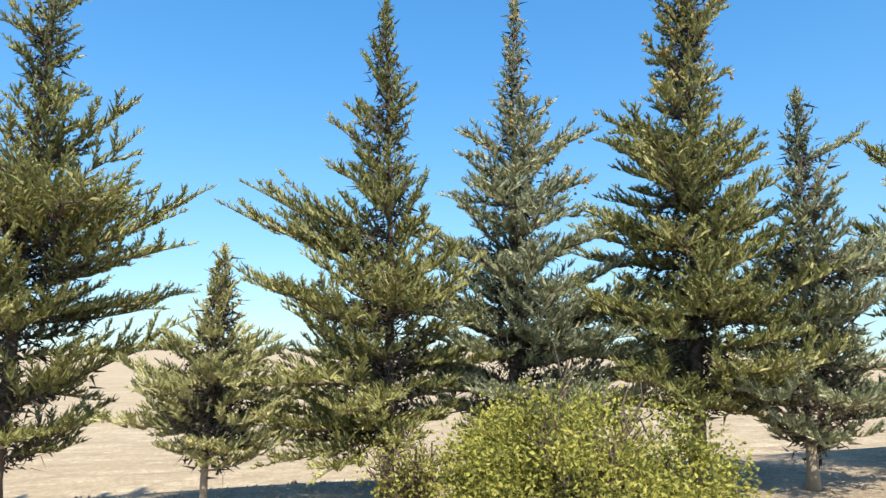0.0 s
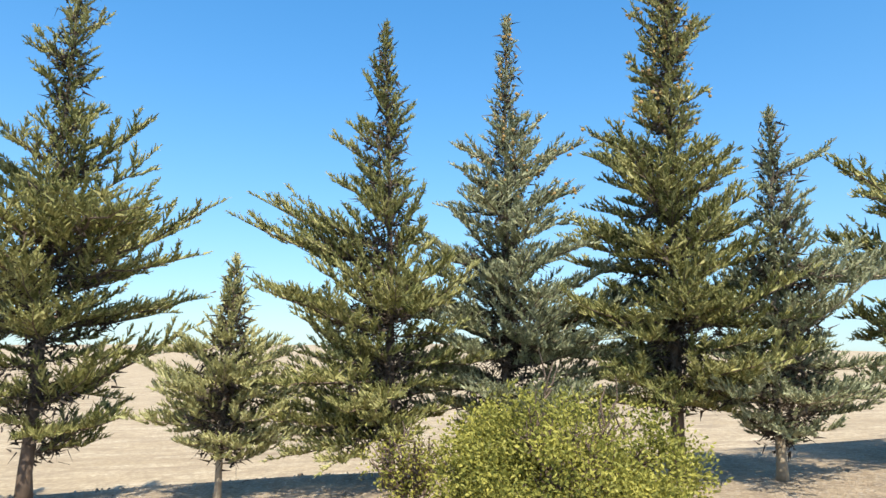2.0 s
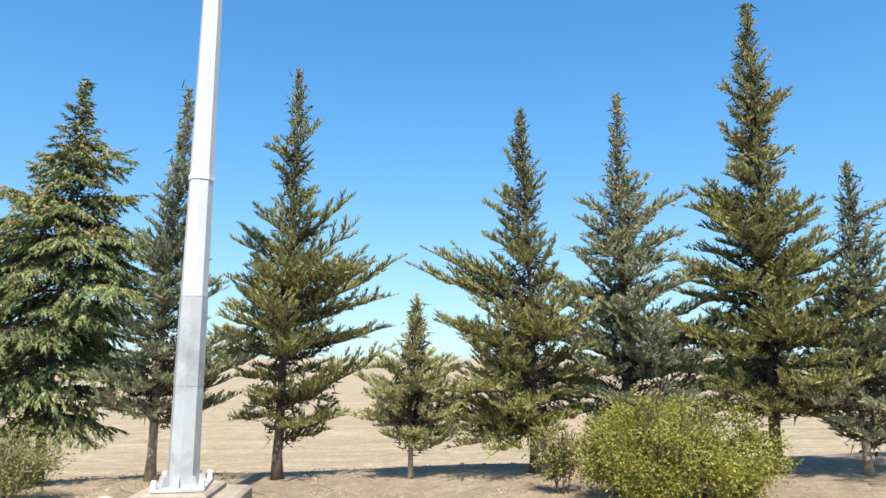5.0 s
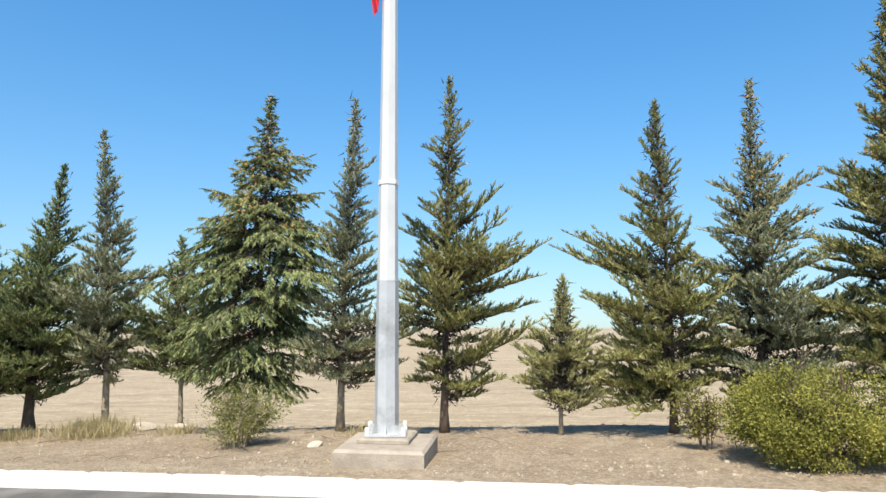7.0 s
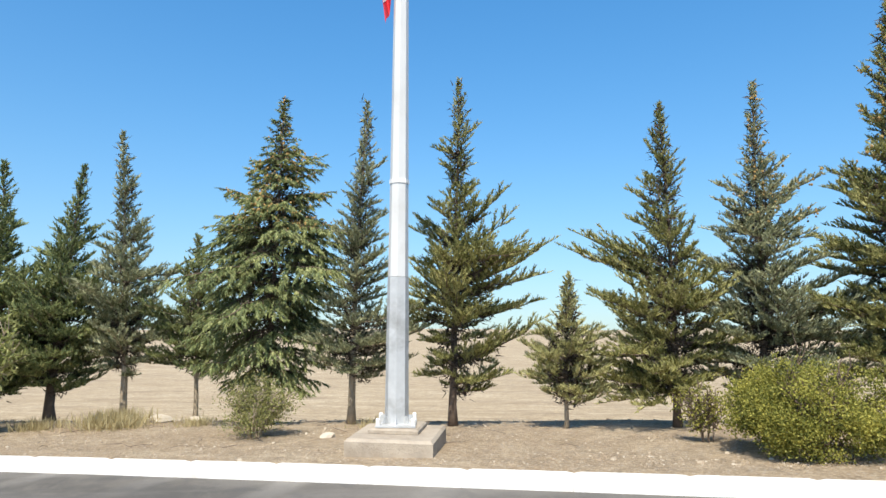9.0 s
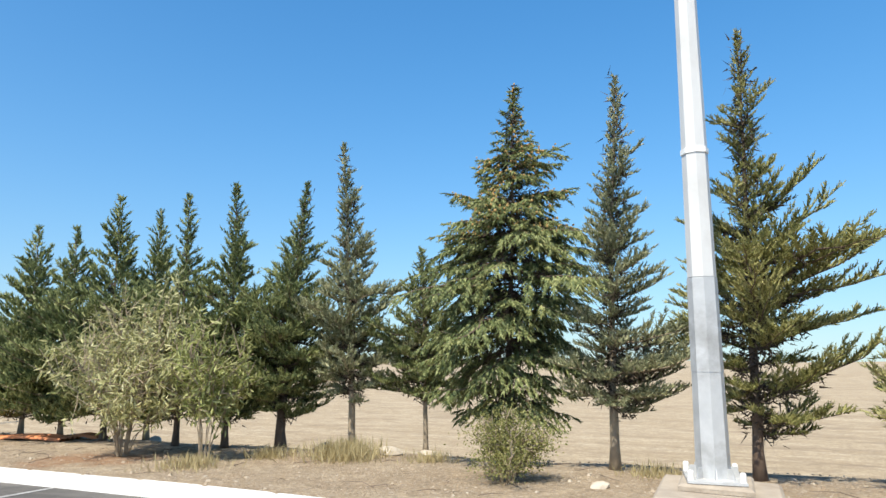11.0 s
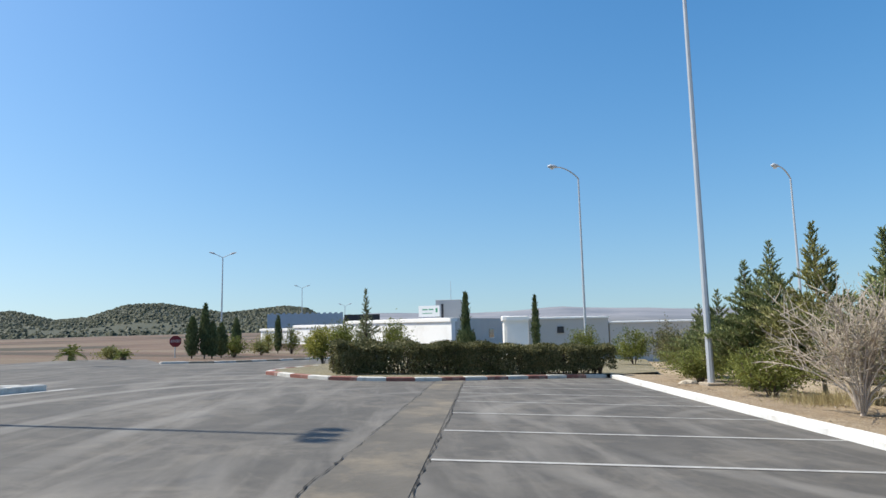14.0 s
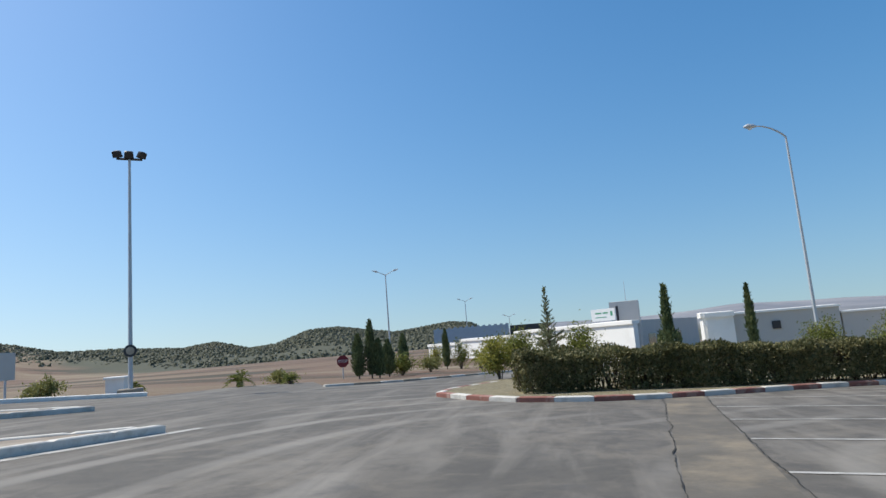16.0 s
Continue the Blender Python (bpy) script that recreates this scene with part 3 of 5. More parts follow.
def conifer(x, y, top, shape, mat, seed, label, detail=1.0, droop=0.0, extra=(), cones=0, lean=(0, 0), density=1.0, bark=None, zf=verge_z, trunk_r=None, rise=(-6, 20, 48), group="conifer row", fine=1.0, spread=1.1):
    """A cypress. top: height of its point in the world; shape: rows of (height in the world, reach towards -x, reach towards +x);
    extra: single limbs as (height, heading, length, rise); rise: tilt of the limbs low, midway and at the top, in degrees; spread: widens the lower half."""
    rng = np.random.default_rng(seed)
    z0 = zf(x, y) - 0.05
    root = thing("conifer", label, "conifer tree", group, (x, y, z0))
    h = top - z0
    hz, left, right = (np.array(c) for c in zip(*shape))
    hz = hz - z0
    clear = hz[0]
    # trunk
    tt = np.linspace(0, 1, 16)
    wob = np.cumsum(rng.normal(size=(16, 2)) * 0.007 * h / 5, axis=0)
    wob -= wob[0] + (wob[-1] - wob[0]) * tt[:, None]
    path = np.stack([lean[0] * tt ** 1.5 + wob[:, 0], lean[1] * tt ** 1.5 + wob[:, 1], tt * h], 1)
    r0 = trunk_r or 0.0095 * h + 0.010
    radii = r0 * (1 - tt) ** 1.15 + 0.004
    radii[0] *= 1.35
    g = Geo()
    g.tube(path, radii, 10)
    part("trunk", g, bark or M_BARK, root, smooth=True)
    at = lambda z: np.array([np.interp(z, path[:, 2], path[:, k]) for k in range(3)])
    limbs, tuft_, leaf, dead = Geo(), Geo(), Spray(), Spray()
    s = np.linspace(0, 1, 8)
    # limbs: height where the point shows, heading, length, tilt
    specs = []
    nl = int((h - clear) * 25 * density)
    for n in range(nl):
        t = (n + rng.random()) / nl
        z = clear + t * (h - clear)
        a = n * 2.39996 + rng.normal() * 0.4
        w = 0.5 + 0.5 * math.copysign(abs(math.cos(a)) ** 0.6, math.cos(a))
        r = 1.13 * np.interp(t, (0, 0.48, 0.62, 1), (spread, spread, 0.86, 0.8)) * (np.interp(z, hz, left) * (1 - w) + np.interp(z, hz, right) * w)
        L = max(r * (rng.uniform(0.6, 0.98) if n % 3 else rng.uniform(0.95, 1.15)), 0.06)
        L *= 1 + 0.55 * noise.noise((math.cos(a) * 1.1 + seed * 3.7, math.sin(a) * 1.1, z * 1.9)) * min(1.0, 3.0 * (1 - t))
        el = np.interp(t, (0, 0.5, 1), rise) + rng.normal() * 9
        specs.append((z, a, L, t, radians(el)))
    for z, a, L, el in extra:
        specs.append((z - z0, radians(a), L, (z - z0 - clear) / (h - clear), radians(el)))
    lines = []
    for z, a, L, t, el in specs:
        if droop:
            el -= droop * 0.4
        out = np.array([math.cos(a), math.sin(a), 0])
        lat = np.array([-math.sin(a), math.cos(a), 0])
        bend = rng.normal() * 0.10
        curl = rng.uniform(0.06, 0.24) if not droop else -droop * rng.uniform(0.5, 1.3) * (0.5 + t)
        foot = max(z - L * (math.sin(el) + curl * 0.6), clear * 0.92)
        foot = min(foot, h * 0.985)
        lp = at(foot) + L * (s[:, None] * (out * math.cos(el)) + lat * (bend * s ** 2)[:, None] + ZUP * (math.sin(el) * s + curl * s ** 2.0)[:, None])
        lp[1:-1] += rng.normal(size=(6, 3)) * 0.012 * L
        limbs.tube(lp, (0.004 + 0.009 * L) * (1 - s * 0.85), 4, False)
        lines.append((lp, L, lat, t, 1.0))
        tan = unit(np.gradient(lp, axis=0))
        # side limbs lie in a loose fan
        for m in range(int(L * 8.5) if L > 0.32 else 0):
            f = 0.16 + 0.66 * (m + rng.random()) / max(int(L * 8.5), 1)
            b = np.array([np.interp(f, s, lp[:, c]) for c in range(3)])
            tn = np.array([np.interp(f, s, tan[:, c]) for c in range(3)])
            sg = 1 if m % 2 else -1
            d = unit(tn * 0.8 + lat * sg * rng.uniform(0.45, 1.0) + ZUP * rng.uniform(-0.12, 0.42) * (1 if not droop else -0.8))
            SL = (0.50 * L * (1 - f) + 0.09) * rng.uniform(0.65, 1.15)
            sp = b + d * (s * SL)[:, None] + ZUP * ((0.14 if not droop else -0.25) * SL * s ** 2)[:, None] + rng.normal(size=(8, 3)) * 0.008 * SL
            limbs.tube(sp[::7], [0.003 + 0.005 * SL, 0.002], 3, False)
            lines.append((sp, SL, unit(np.cross(d, ZUP)), t, 0.8))
        nd = int(L * 46 * detail)
        if nd:
            f = rng.random(nd) * 0.45
            db = np.stack([np.interp(f, s, lp[:, c]) for c in range(3)], 1) + rng.normal(size=(nd, 3)) * 0.05
            dead.needles(db, unit(rng.normal(size=(nd, 3)) + out), rng.uniform(0.06, 0.14, nd), rng.uniform(0.015, 0.03, nd), rng)
    # tufts along every limb
    PB, PA, PL, PR = [], [], [], []
    for lp, L, lat, t, share in lines:
        nb = int(L * 25 * detail ** 0.8 + 4)
        f = np.append(0.10 + 0.9 * (np.arange(nb) + rng.random(nb)) / nb, 0.985)
        nb += 1
        base = np.stack([np.interp(f, s, lp[:, k]) for k in range(3)], 1)
        tan = unit(np.gradient(lp, axis=0))
        tn = np.stack([np.interp(f, s, tan[:, k]) for k in range(3)], 1)
        roll = rng.uniform(-1.75, 1.75, nb)
        zz = (np.cos(roll) * 0.62 + 0.16) if not droop else (np.cos(roll) * 0.35 - 0.42)
        ax = tn * 0.72 + lat * (np.sin(roll) * 0.68)[:, None] + ZUP * zz[:, None] + rng.normal(size=(nb, 3)) * 0.13
        ax[-1] = tn[-1]
        bl = (0.060 + 0.130 * (1 - f) ** 0.7 * min(1.0, 0.35 + L * 0.75)) * rng.uniform(0.6, 1.3, nb)
        bl *= np.interp(t, (0, 0.65, 1), (1.0, 0.95, 0.62))
        bl[-1] = 0.06 + 0.03 * L
        PB.append(base)
        PA.append(unit(ax))
        PL.append(bl)
        PR.append(np.full(nb, 0.0165) * rng.uniform(0.75, 1.25, nb) * (0.65 + 2.6 * bl))
    # the leading shoot and tufts close to the stem
    m = int(h * 60 * density * detail)
    t = 0.22 + rng.random(m) * 0.78
    a = rng.uniform(0, 6.283, m)
    zz = clear + t * (h - clear)
    ctr = np.stack([np.interp(zz, path[:, 2], path[:, c]) for c in range(3)], 1)
    out = np.stack([np.cos(a), np.sin(a), 0 * a], 1)
    rr = np.interp(zz, hz, (left + right) / 2) * 0.35 * rng.random(m)
    PB.append(ctr + out * rr[:, None])
    PA.append(unit(out * 0.6 + ZUP * 0.9 * (1 if not droop else -0.3) + rng.normal(size=(m, 3)) * 0.2))
    PL.append(rng.uniform(0.06, 0.13, m) * np.interp(t, (0, 0.7, 1), (1, 0.9, 0.6)))
    PR.append(np.full(m, 0.014))
    PB, PA, PL, PR = (np.concatenate(c) for c in (PB, PA, PL, PR))
    big, long = 1.0 / detail ** 0.4, 1.0 / detail ** 0.28
    plumes(tuft_, PB, PA, PL * long, PR * big, rng, 0.12 if not droop else -0.22)
    k = int(6 * fine)
    B, A, Lr = np.repeat(PB, k, 0), np.repeat(PA, k, 0), np.repeat(PL * long, k)
    q = rng.random(len(B)) ** 0.9
    perp = rng.normal(size=A.shape)
    perp = unit(perp - (perp * A).sum(1)[:, None] * A)
    B = B + A * (q * Lr)[:, None] + ZUP * ((0.12 if not droop else -0.22) * Lr * np.clip((q - 0.45) / 0.55, 0, 1))[:, None]
    leaf.needles(B, unit(A * 0.75 + perp * rng.uniform(0.35, 0.95, len(A))[:, None]), rng.uniform(0.026, 0.052, len(A)) * big * (1.15 - 0.45 * q), rng.uniform(0.009, 0.0155, len(A)) * big, rng)
    part("limb_wood", limbs, bark or M_BARK, root, kind="stuff")
    part("crown", tuft_, mat, root, kind="stuff")
    part("leaf_tip", leaf, mat, root, kind="stuff")
    part("inner_twig", dead, M_DEADTWIG, root, kind="stuff")
    if cones:
        g = Geo()
        pick = rng.choice(np.where(PB[:, 2] > h * 0.58)[0], cones)
        for p in PB[pick]:
            c = p + rng.normal(size=3) * 0.03
            r = rng.uniform(0.010, 0.019)
            g.tube([c - (0, 0, r), c - (0, 0, r * 0.5), c + (0, 0, r * 0.5), c + (0, 0, r)], [r * 0.4, r, r, r * 0.4], 4, False)
        part("cone_growth", g, M_CONE, root, "scattered small round brown fruit", kind="stuff")
    return root


LG = "grey-green cypress with spreading feathery limbs in dry soil"
conifer(-2.95, 4.35, 4.97, [(0.22, 0.15, 0.3), (0.42, 0.62, 1.08), (0.66, 0.5, 0.85), (0.84, 0.3, 0.35), (1.05, 0.62, 1.0), (1.5, 0.72, 1.2), (1.85, 0.66, 1.2), (2.3, 0.72, 1.1), (2.7, 0.62, 0.75), (3.1, 0.42, 0.6), (3.5, 0.25, 0.42), (3.85, 0.38, 0.5), (4.2, 0.2, 0.4), (4.6, 0.1, 0.26), (4.97, 0.03, 0.03)],
        M_CYPRESS, 2, "tall cypress with long feathery side limbs and dark trunk", 1.5, 0, [(2.32, 2, 1.56, 12), (1.9, -12, 1.38, 4), (2.8, -8, 1.1, 26), (3.22, 4, 0.98, 34), (2.75, 178, 0.68, 30), (2.2, 186, 0.8, 20), (3.9, 182, 0.40, 8), (1.5, 20, 1.35, 0), (2.1, 255, 0.8, 32), (2.6, 290, 0.75, 40)], lean=(0.09, 0), density=0.85, spread=1.0)
conifer(-4.55, 4.15, 4.75, [(0.35, 0.2, 0.3), (0.6, 0.6, 0.85), (1.04, 0.62, 0.92), (1.5, 0.5, 0.85), (1.75, 0.22, 0.3), (1.9, 0.15, 0.22), (2.12, 0.25, 0.62), (2.4, 0.22, 0.45), (2.8, 0.3, 0.5), (3.3, 0.28, 0.5), (3.6, 0.2, 0.46), (3.95, 0.16, 0.25), (4.3, 0.1, 0.2), (4.75, 0.02, 0.02)],
        M_CYPRESS_BLUE, 3, "slim grey-green cypress with a narrow pointed top", 1.3, lean=(0.2, 0), bark=M_BARK_PALE, spread=1.28)
conifer(-1.3, 4.45, 1.92, [(0.14, 0.2, 0.3), (0.4, 0.42, 0.62), (0.9, 0.48, 0.56), (1.2, 0.44, 0.42), (1.35, 0.2, 0.25), (1.66, 0.2, 0.22), (1.92, 0.02, 0.02)],
        M_CYPRESS_PALE, 4, "small young cypress on a thin pale trunk", 1.4, bark=M_BARK_PALE, density=1.7, lean=(0.06, 0), rise=(-8, 12, 30), spread=1.22)
conifer(0.15, 4.9, 4.43, [(0.22, 0.3, 0.2), (0.4, 0.9, 0.45), (0.6, 1.1, 0.65), (0.9, 1.1, 0.85), (1.3, 1.12, 0.95), (1.6, 1.08, 0.88), (2.0, 1.05, 0.6), (2.3, 0.95, 0.5), (2.65, 0.62, 0.3), (3.0, 0.5, 0.22), (3.4, 0.4, 0.3), (3.85, 0.36, 0.18), (4.15, 0.3, 0.12), (4.43, 0.02, 0.02)],
        M_CYPRESS, 5, "tall cypress with long limbs reaching out low", 1.5, 0, [(2.5, 178, 1.42, 8), (2.28, 184, 1.58, 6), (2.65, 5, 0.62, 58), (2.75, 340, 0.45, 62), (2.75, 200, 0.66, 26), (1.5, 240, 1.1, 10), (0.25, 190, 1.25, -12), (0.12, 215, 1.2, -16), (0.1, 240, 1.0, -18), (0.35, 285, 0.9, -12), (0.5, 180, 1.35, -6), (0.6, 250, 1.1, -8), (0.4, 205, 1.3, -10)], lean=(-0.13, 0))
conifer(1.3, 5.35, 4.72, [(0.1, 0.5, 0.6), (0.5, 0.95, 1.1), (1.0, 0.95, 1.15), (1.9, 0.9, 1.1), (2.4, 0.82, 1.0), (2.8, 0.66, 0.86), (3.15, 0.6, 0.75), (3.35, 0.4, 0.4), (3.8, 0.16, 0.40), (4.1, 0.14, 0.22), (4.36, 0.14, 0.14), (4.72, 0.02, 0.02)],
        M_CYPRESS_BLUE, 6, "cypress with brown seed cones near its pointed top", 1.5, 0, [(3.3, 180, 0.62, 22), (3.25, 4, 0.85, 10), (0.5, 200, 1.1, -6), (0.4, 340, 1.15, -8), (0.7, 260, 1.0, -4), (0.6, 300, 1.05, -6), (0.9, 182, 1.1, 0), (0.9, 2, 1.15, 0), (0.25, 270, 0.9, -12), (1.1, 235, 1.0, 2), (1.1, 315, 1.0, 2)], cones=260, density=0.95, rise=(-10, 8, 46))
conifer(2.9, 5.0, 5.68, [(0.55, 0.4, 0.4), (0.85, 0.55, 0.75), (1.35, 0.82, 0.9), (1.9, 0.82, 0.9), (2.35, 0.78, 0.62), (2.8, 0.70, 0.52), (3.15, 0.72, 0.45), (3.35, 0.58, 0.36), (3.7, 0.48, 0.38), (4.15, 0.48, 0.36), (4.42, 0.48, 0.42), (4.85, 0.36, 0.32), (5.25, 0.2, 0.2), (5.68, 0.03, 0.03)],
        M_CYPRESS, 7, "broad dense cypress with cone-laden top", 1.5, 0, [(3.22, 183, 0.9, 8), (4.45, 5, 0.5, 14), (2.0, 275, 0.8, 10), (1.5, 262, 0.85, 2), (2.3, 290, 0.7, 20), (0.65, 250, 0.95, -8), (0.65, 200, 1.05, -8), (0.65, 340, 0.95, -6), (0.85, 228, 1.0, -4), (0.85, 312, 1.0, -4)], cones=260, density=1.3, spread=1.18)
conifer(3.75, 4.75, 3.45, [(0.28, 0.25, 0.25), (0.58, 0.55, 0.8), (0.9, 0.62, 0.82), (1.3, 0.42, 0.5), (1.7, 0.32, 0.7), (2.15, 0.25, 0.7), (2.55, 0.2, 0.45), (3.0, 0.16, 0.35), (3.45, 0.03, 0.03)],
        M_CYPRESS_BLUE, 8, "leaning cypress with sparse limbs and pale trunk", 1.5, 0, [(3.05, 2, 0.64, 14), (2.15, 5, 0.95, 16), (1.95, -5, 1.25, 2), (1.8, 4, 1.3, -4), (1.85, -20, 1.1, 0), (1.0, -20, 1.0, -8), (0.7, 0, 1.1, -12)], bark=M_BARK_PALE, density=1.05, lean=(0.05, 0), spread=1.2)
conifer(5.85, 5.0, 5.5, [(0.3, 0.4, 0.4), (0.7, 0.8, 0.9), (1.4, 0.9, 1.0), (2.1, 1.1, 1.0), (2.7, 1.1, 0.9), (3.0, 0.7, 0.7), (3.3, 0.4, 0.5), (4.0, 0.5, 0.5), (4.6, 0.34, 0.34), (5.5, 0.03, 0.03)],
        M_CYPRESS, 9, "tall cypress with olive foliage and brown cones", 0.6, 0, [(2.95, 180, 1.45, 14), (2.6, 190, 1.3, 4)], cones=160)
BROAD = [(0.07, 0.45, 0.45), (0.13, 0.85, 0.85), (0.3, 1.0, 1.0), (0.45, 0.92, 0.92), (0.58, 0.72, 0.72), (0.66, 0.46, 0.46), (0.76, 0.38, 0.38), (0.88, 0.22, 0.22), (1.0, 0.03, 0.03)]


def scaled(rows, x, y, h, r, clear=0.0):
    """The shape rows, given in shares of a height and a reach, for a tree of that size."""
    z = verge_z(x, y)
    return z + h, [(z + clear + (h - clear) * t, a * r, b * r) for t, a, b in rows]


for x, y, h, mt, sd in ((7.6, 5.6, 5.2, M_CYPRESS, 10), (10.0, 5.9, 5.4, M_CYPRESS_BLUE, 31)):
    conifer(x, y, *scaled(BROAD, x, y, h, 1.2), mt, sd, LG, 0.22, fine=0.7)
conifer(-5.95, 3.9, 4.92, [(0.1, 0.7, 0.7), (0.4, 0.95, 0.85), (0.75, 1.05, 0.85), (1.3, 1.3, 0.9), (1.8, 1.3, 0.95), (2.35, 1.3, 1.05), (2.75, 1.2, 0.85), (3.05, 0.8, 0.78), (3.4, 0.85, 0.68), (3.6, 0.6, 0.65), (3.85, 0.5, 0.72), (4.1, 0.4, 0.45), (4.5, 0.18, 0.26), (4.92, 0.05, 0.05)],
        M_CYPRESS_DARK, 11, "broad drooping cypress with golden-brown cones at its top", 0.9, 0.09, [(3.45, 190, 1.1, 22), (3.95, 185, 0.65, 24), (2.85, 188, 1.35, 14), (3.9, 0, 0.9, 20)], cones=1200, density=1.3, lean=(0.15, 0.05), rise=(-16, -2, 40), spread=1.12)
conifer(-7.6, 4.15, 2.7, [(0.35, 0.4, 0.3), (0.7, 0.75, 0.6), (1.15, 0.78, 0.6), (1.75, 0.62, 0.4), (2.2, 0.4, 0.25), (2.7, 0.03, 0.03)],
        M_CYPRESS_DARK, 12, "small dark cypress on a thin straight trunk", bark=M_BARK_PALE, density=1.3, lean=(-0.1, 0), spread=1.3)
conifer(-8.65, 3.6, 4.5, [(0.3, 0.3, 0.35), (0.8, 0.5, 0.6), (1.4, 0.6, 0.75), (2.0, 0.55, 0.7), (2.3, 0.34, 0.5), (2.6, 0.26, 0.46), (3.0, 0.22, 0.5), (3.2, 0.2, 0.3), (3.55, 0.22, 0.4), (4.05, 0.14, 0.2), (4.5, 0.02, 0.02)],
        M_CYPRESS_BLUE, 13, "slender cypress with tiered upturned limbs and crooked trunk", lean=(-0.12, -0.2), bark=M_BARK_PALE, spread=1.4)
conifer(-10.15, 3.4, 3.99, [(0.0, 0.3, 0.5), (0.45, 0.8, 0.9), (1.25, 0.8, 0.98), (2.05, 0.75, 0.85), (2.35, 0.55, 0.6), (2.6, 0.45, 0.5), (2.9, 0.42, 0.42), (3.4, 0.26, 0.24), (3.99, 0.02, 0.02)],
        M_CYPRESS_DARK, 14, "dark cypress with a pale green pointed top", 0.8, trunk_r=0.085, lean=(0.38, 0.1), density=1.2, spread=1.3)
conifer(-10.95, 2.85, 4.02, [(-0.1, 0.4, 0.4), (0.4, 0.9, 0.9), (1.2, 1.0, 1.0), (2.0, 0.85, 0.85), (2.3, 0.5, 0.6), (2.7, 0.36, 0.42), (3.1, 0.3, 0.32), (3.5, 0.2, 0.24), (4.02, 0.02, 0.02)],
        M_CYPRESS_DARK, 15, "dark dense cypress with narrow forked top", 0.6, extra=[(3.1, 0, 0.45, 66), (2.9, 10, 0.5, 58)], density=1.15, spread=1.25)
conifer(-12.0, 2.55, 3.92, [(-0.1, 0.4, 0.4), (0.4, 1.0, 1.0), (1.2, 1.05, 1.05), (2.0, 0.9, 0.9), (2.5, 0.45, 0.45), (3.0, 0.24, 0.24), (3.4, 0.26, 0.2), (3.92, 0.02, 0.02)],
        M_CYPRESS_DARK, 16, "dark dense cypress behind the pale shrub", 0.5, spread=1.2)
FAR_TREES = [(-13.9, 3.0, 4.7, 1.15, 17), (-14.2, 2.3, 4.85, 1.3, 18), (-15.3, 1.95, 4.3, 1.3, 19), (-16.8, 1.75, 4.5, 1.4, 20), (-18.6, 0.75, 3.75, 1.2, 21), (-19.6, 1.4, 3.7, 1.1, 22),
             (-21.5, 0.45, 4.3, 1.25, 23), (-23.6, 0.6, 3.7, 1.15, 24), (-26.0, -0.1, 4.25, 1.2, 25), (-27.9, -0.7, 4.1, 1.2, 26), (-28.6, -1.25, 3.65, 1.1, 27), (-30.2, -0.6, 3.6, 1.2, 28), (-33.2, -1.4, 3.2, 1.1, 29), (-36.0, -1.7, 2.9, 1.2, 30)]
for x, y, h, r, sd in FAR_TREES:
    conifer(x, y, *scaled(BROAD, x, y, h, r * 1.12, 0.08), M_CYPRESS_DARK if sd != 25 else M_CYPRESS, sd, "dense dark green cypress in a long row", 0.32, density=1.0, rise=(-6, 24, 50), bark=M_BARK_PALE if sd % 3 else M_BARK, fine=0.75, spread=1.15)


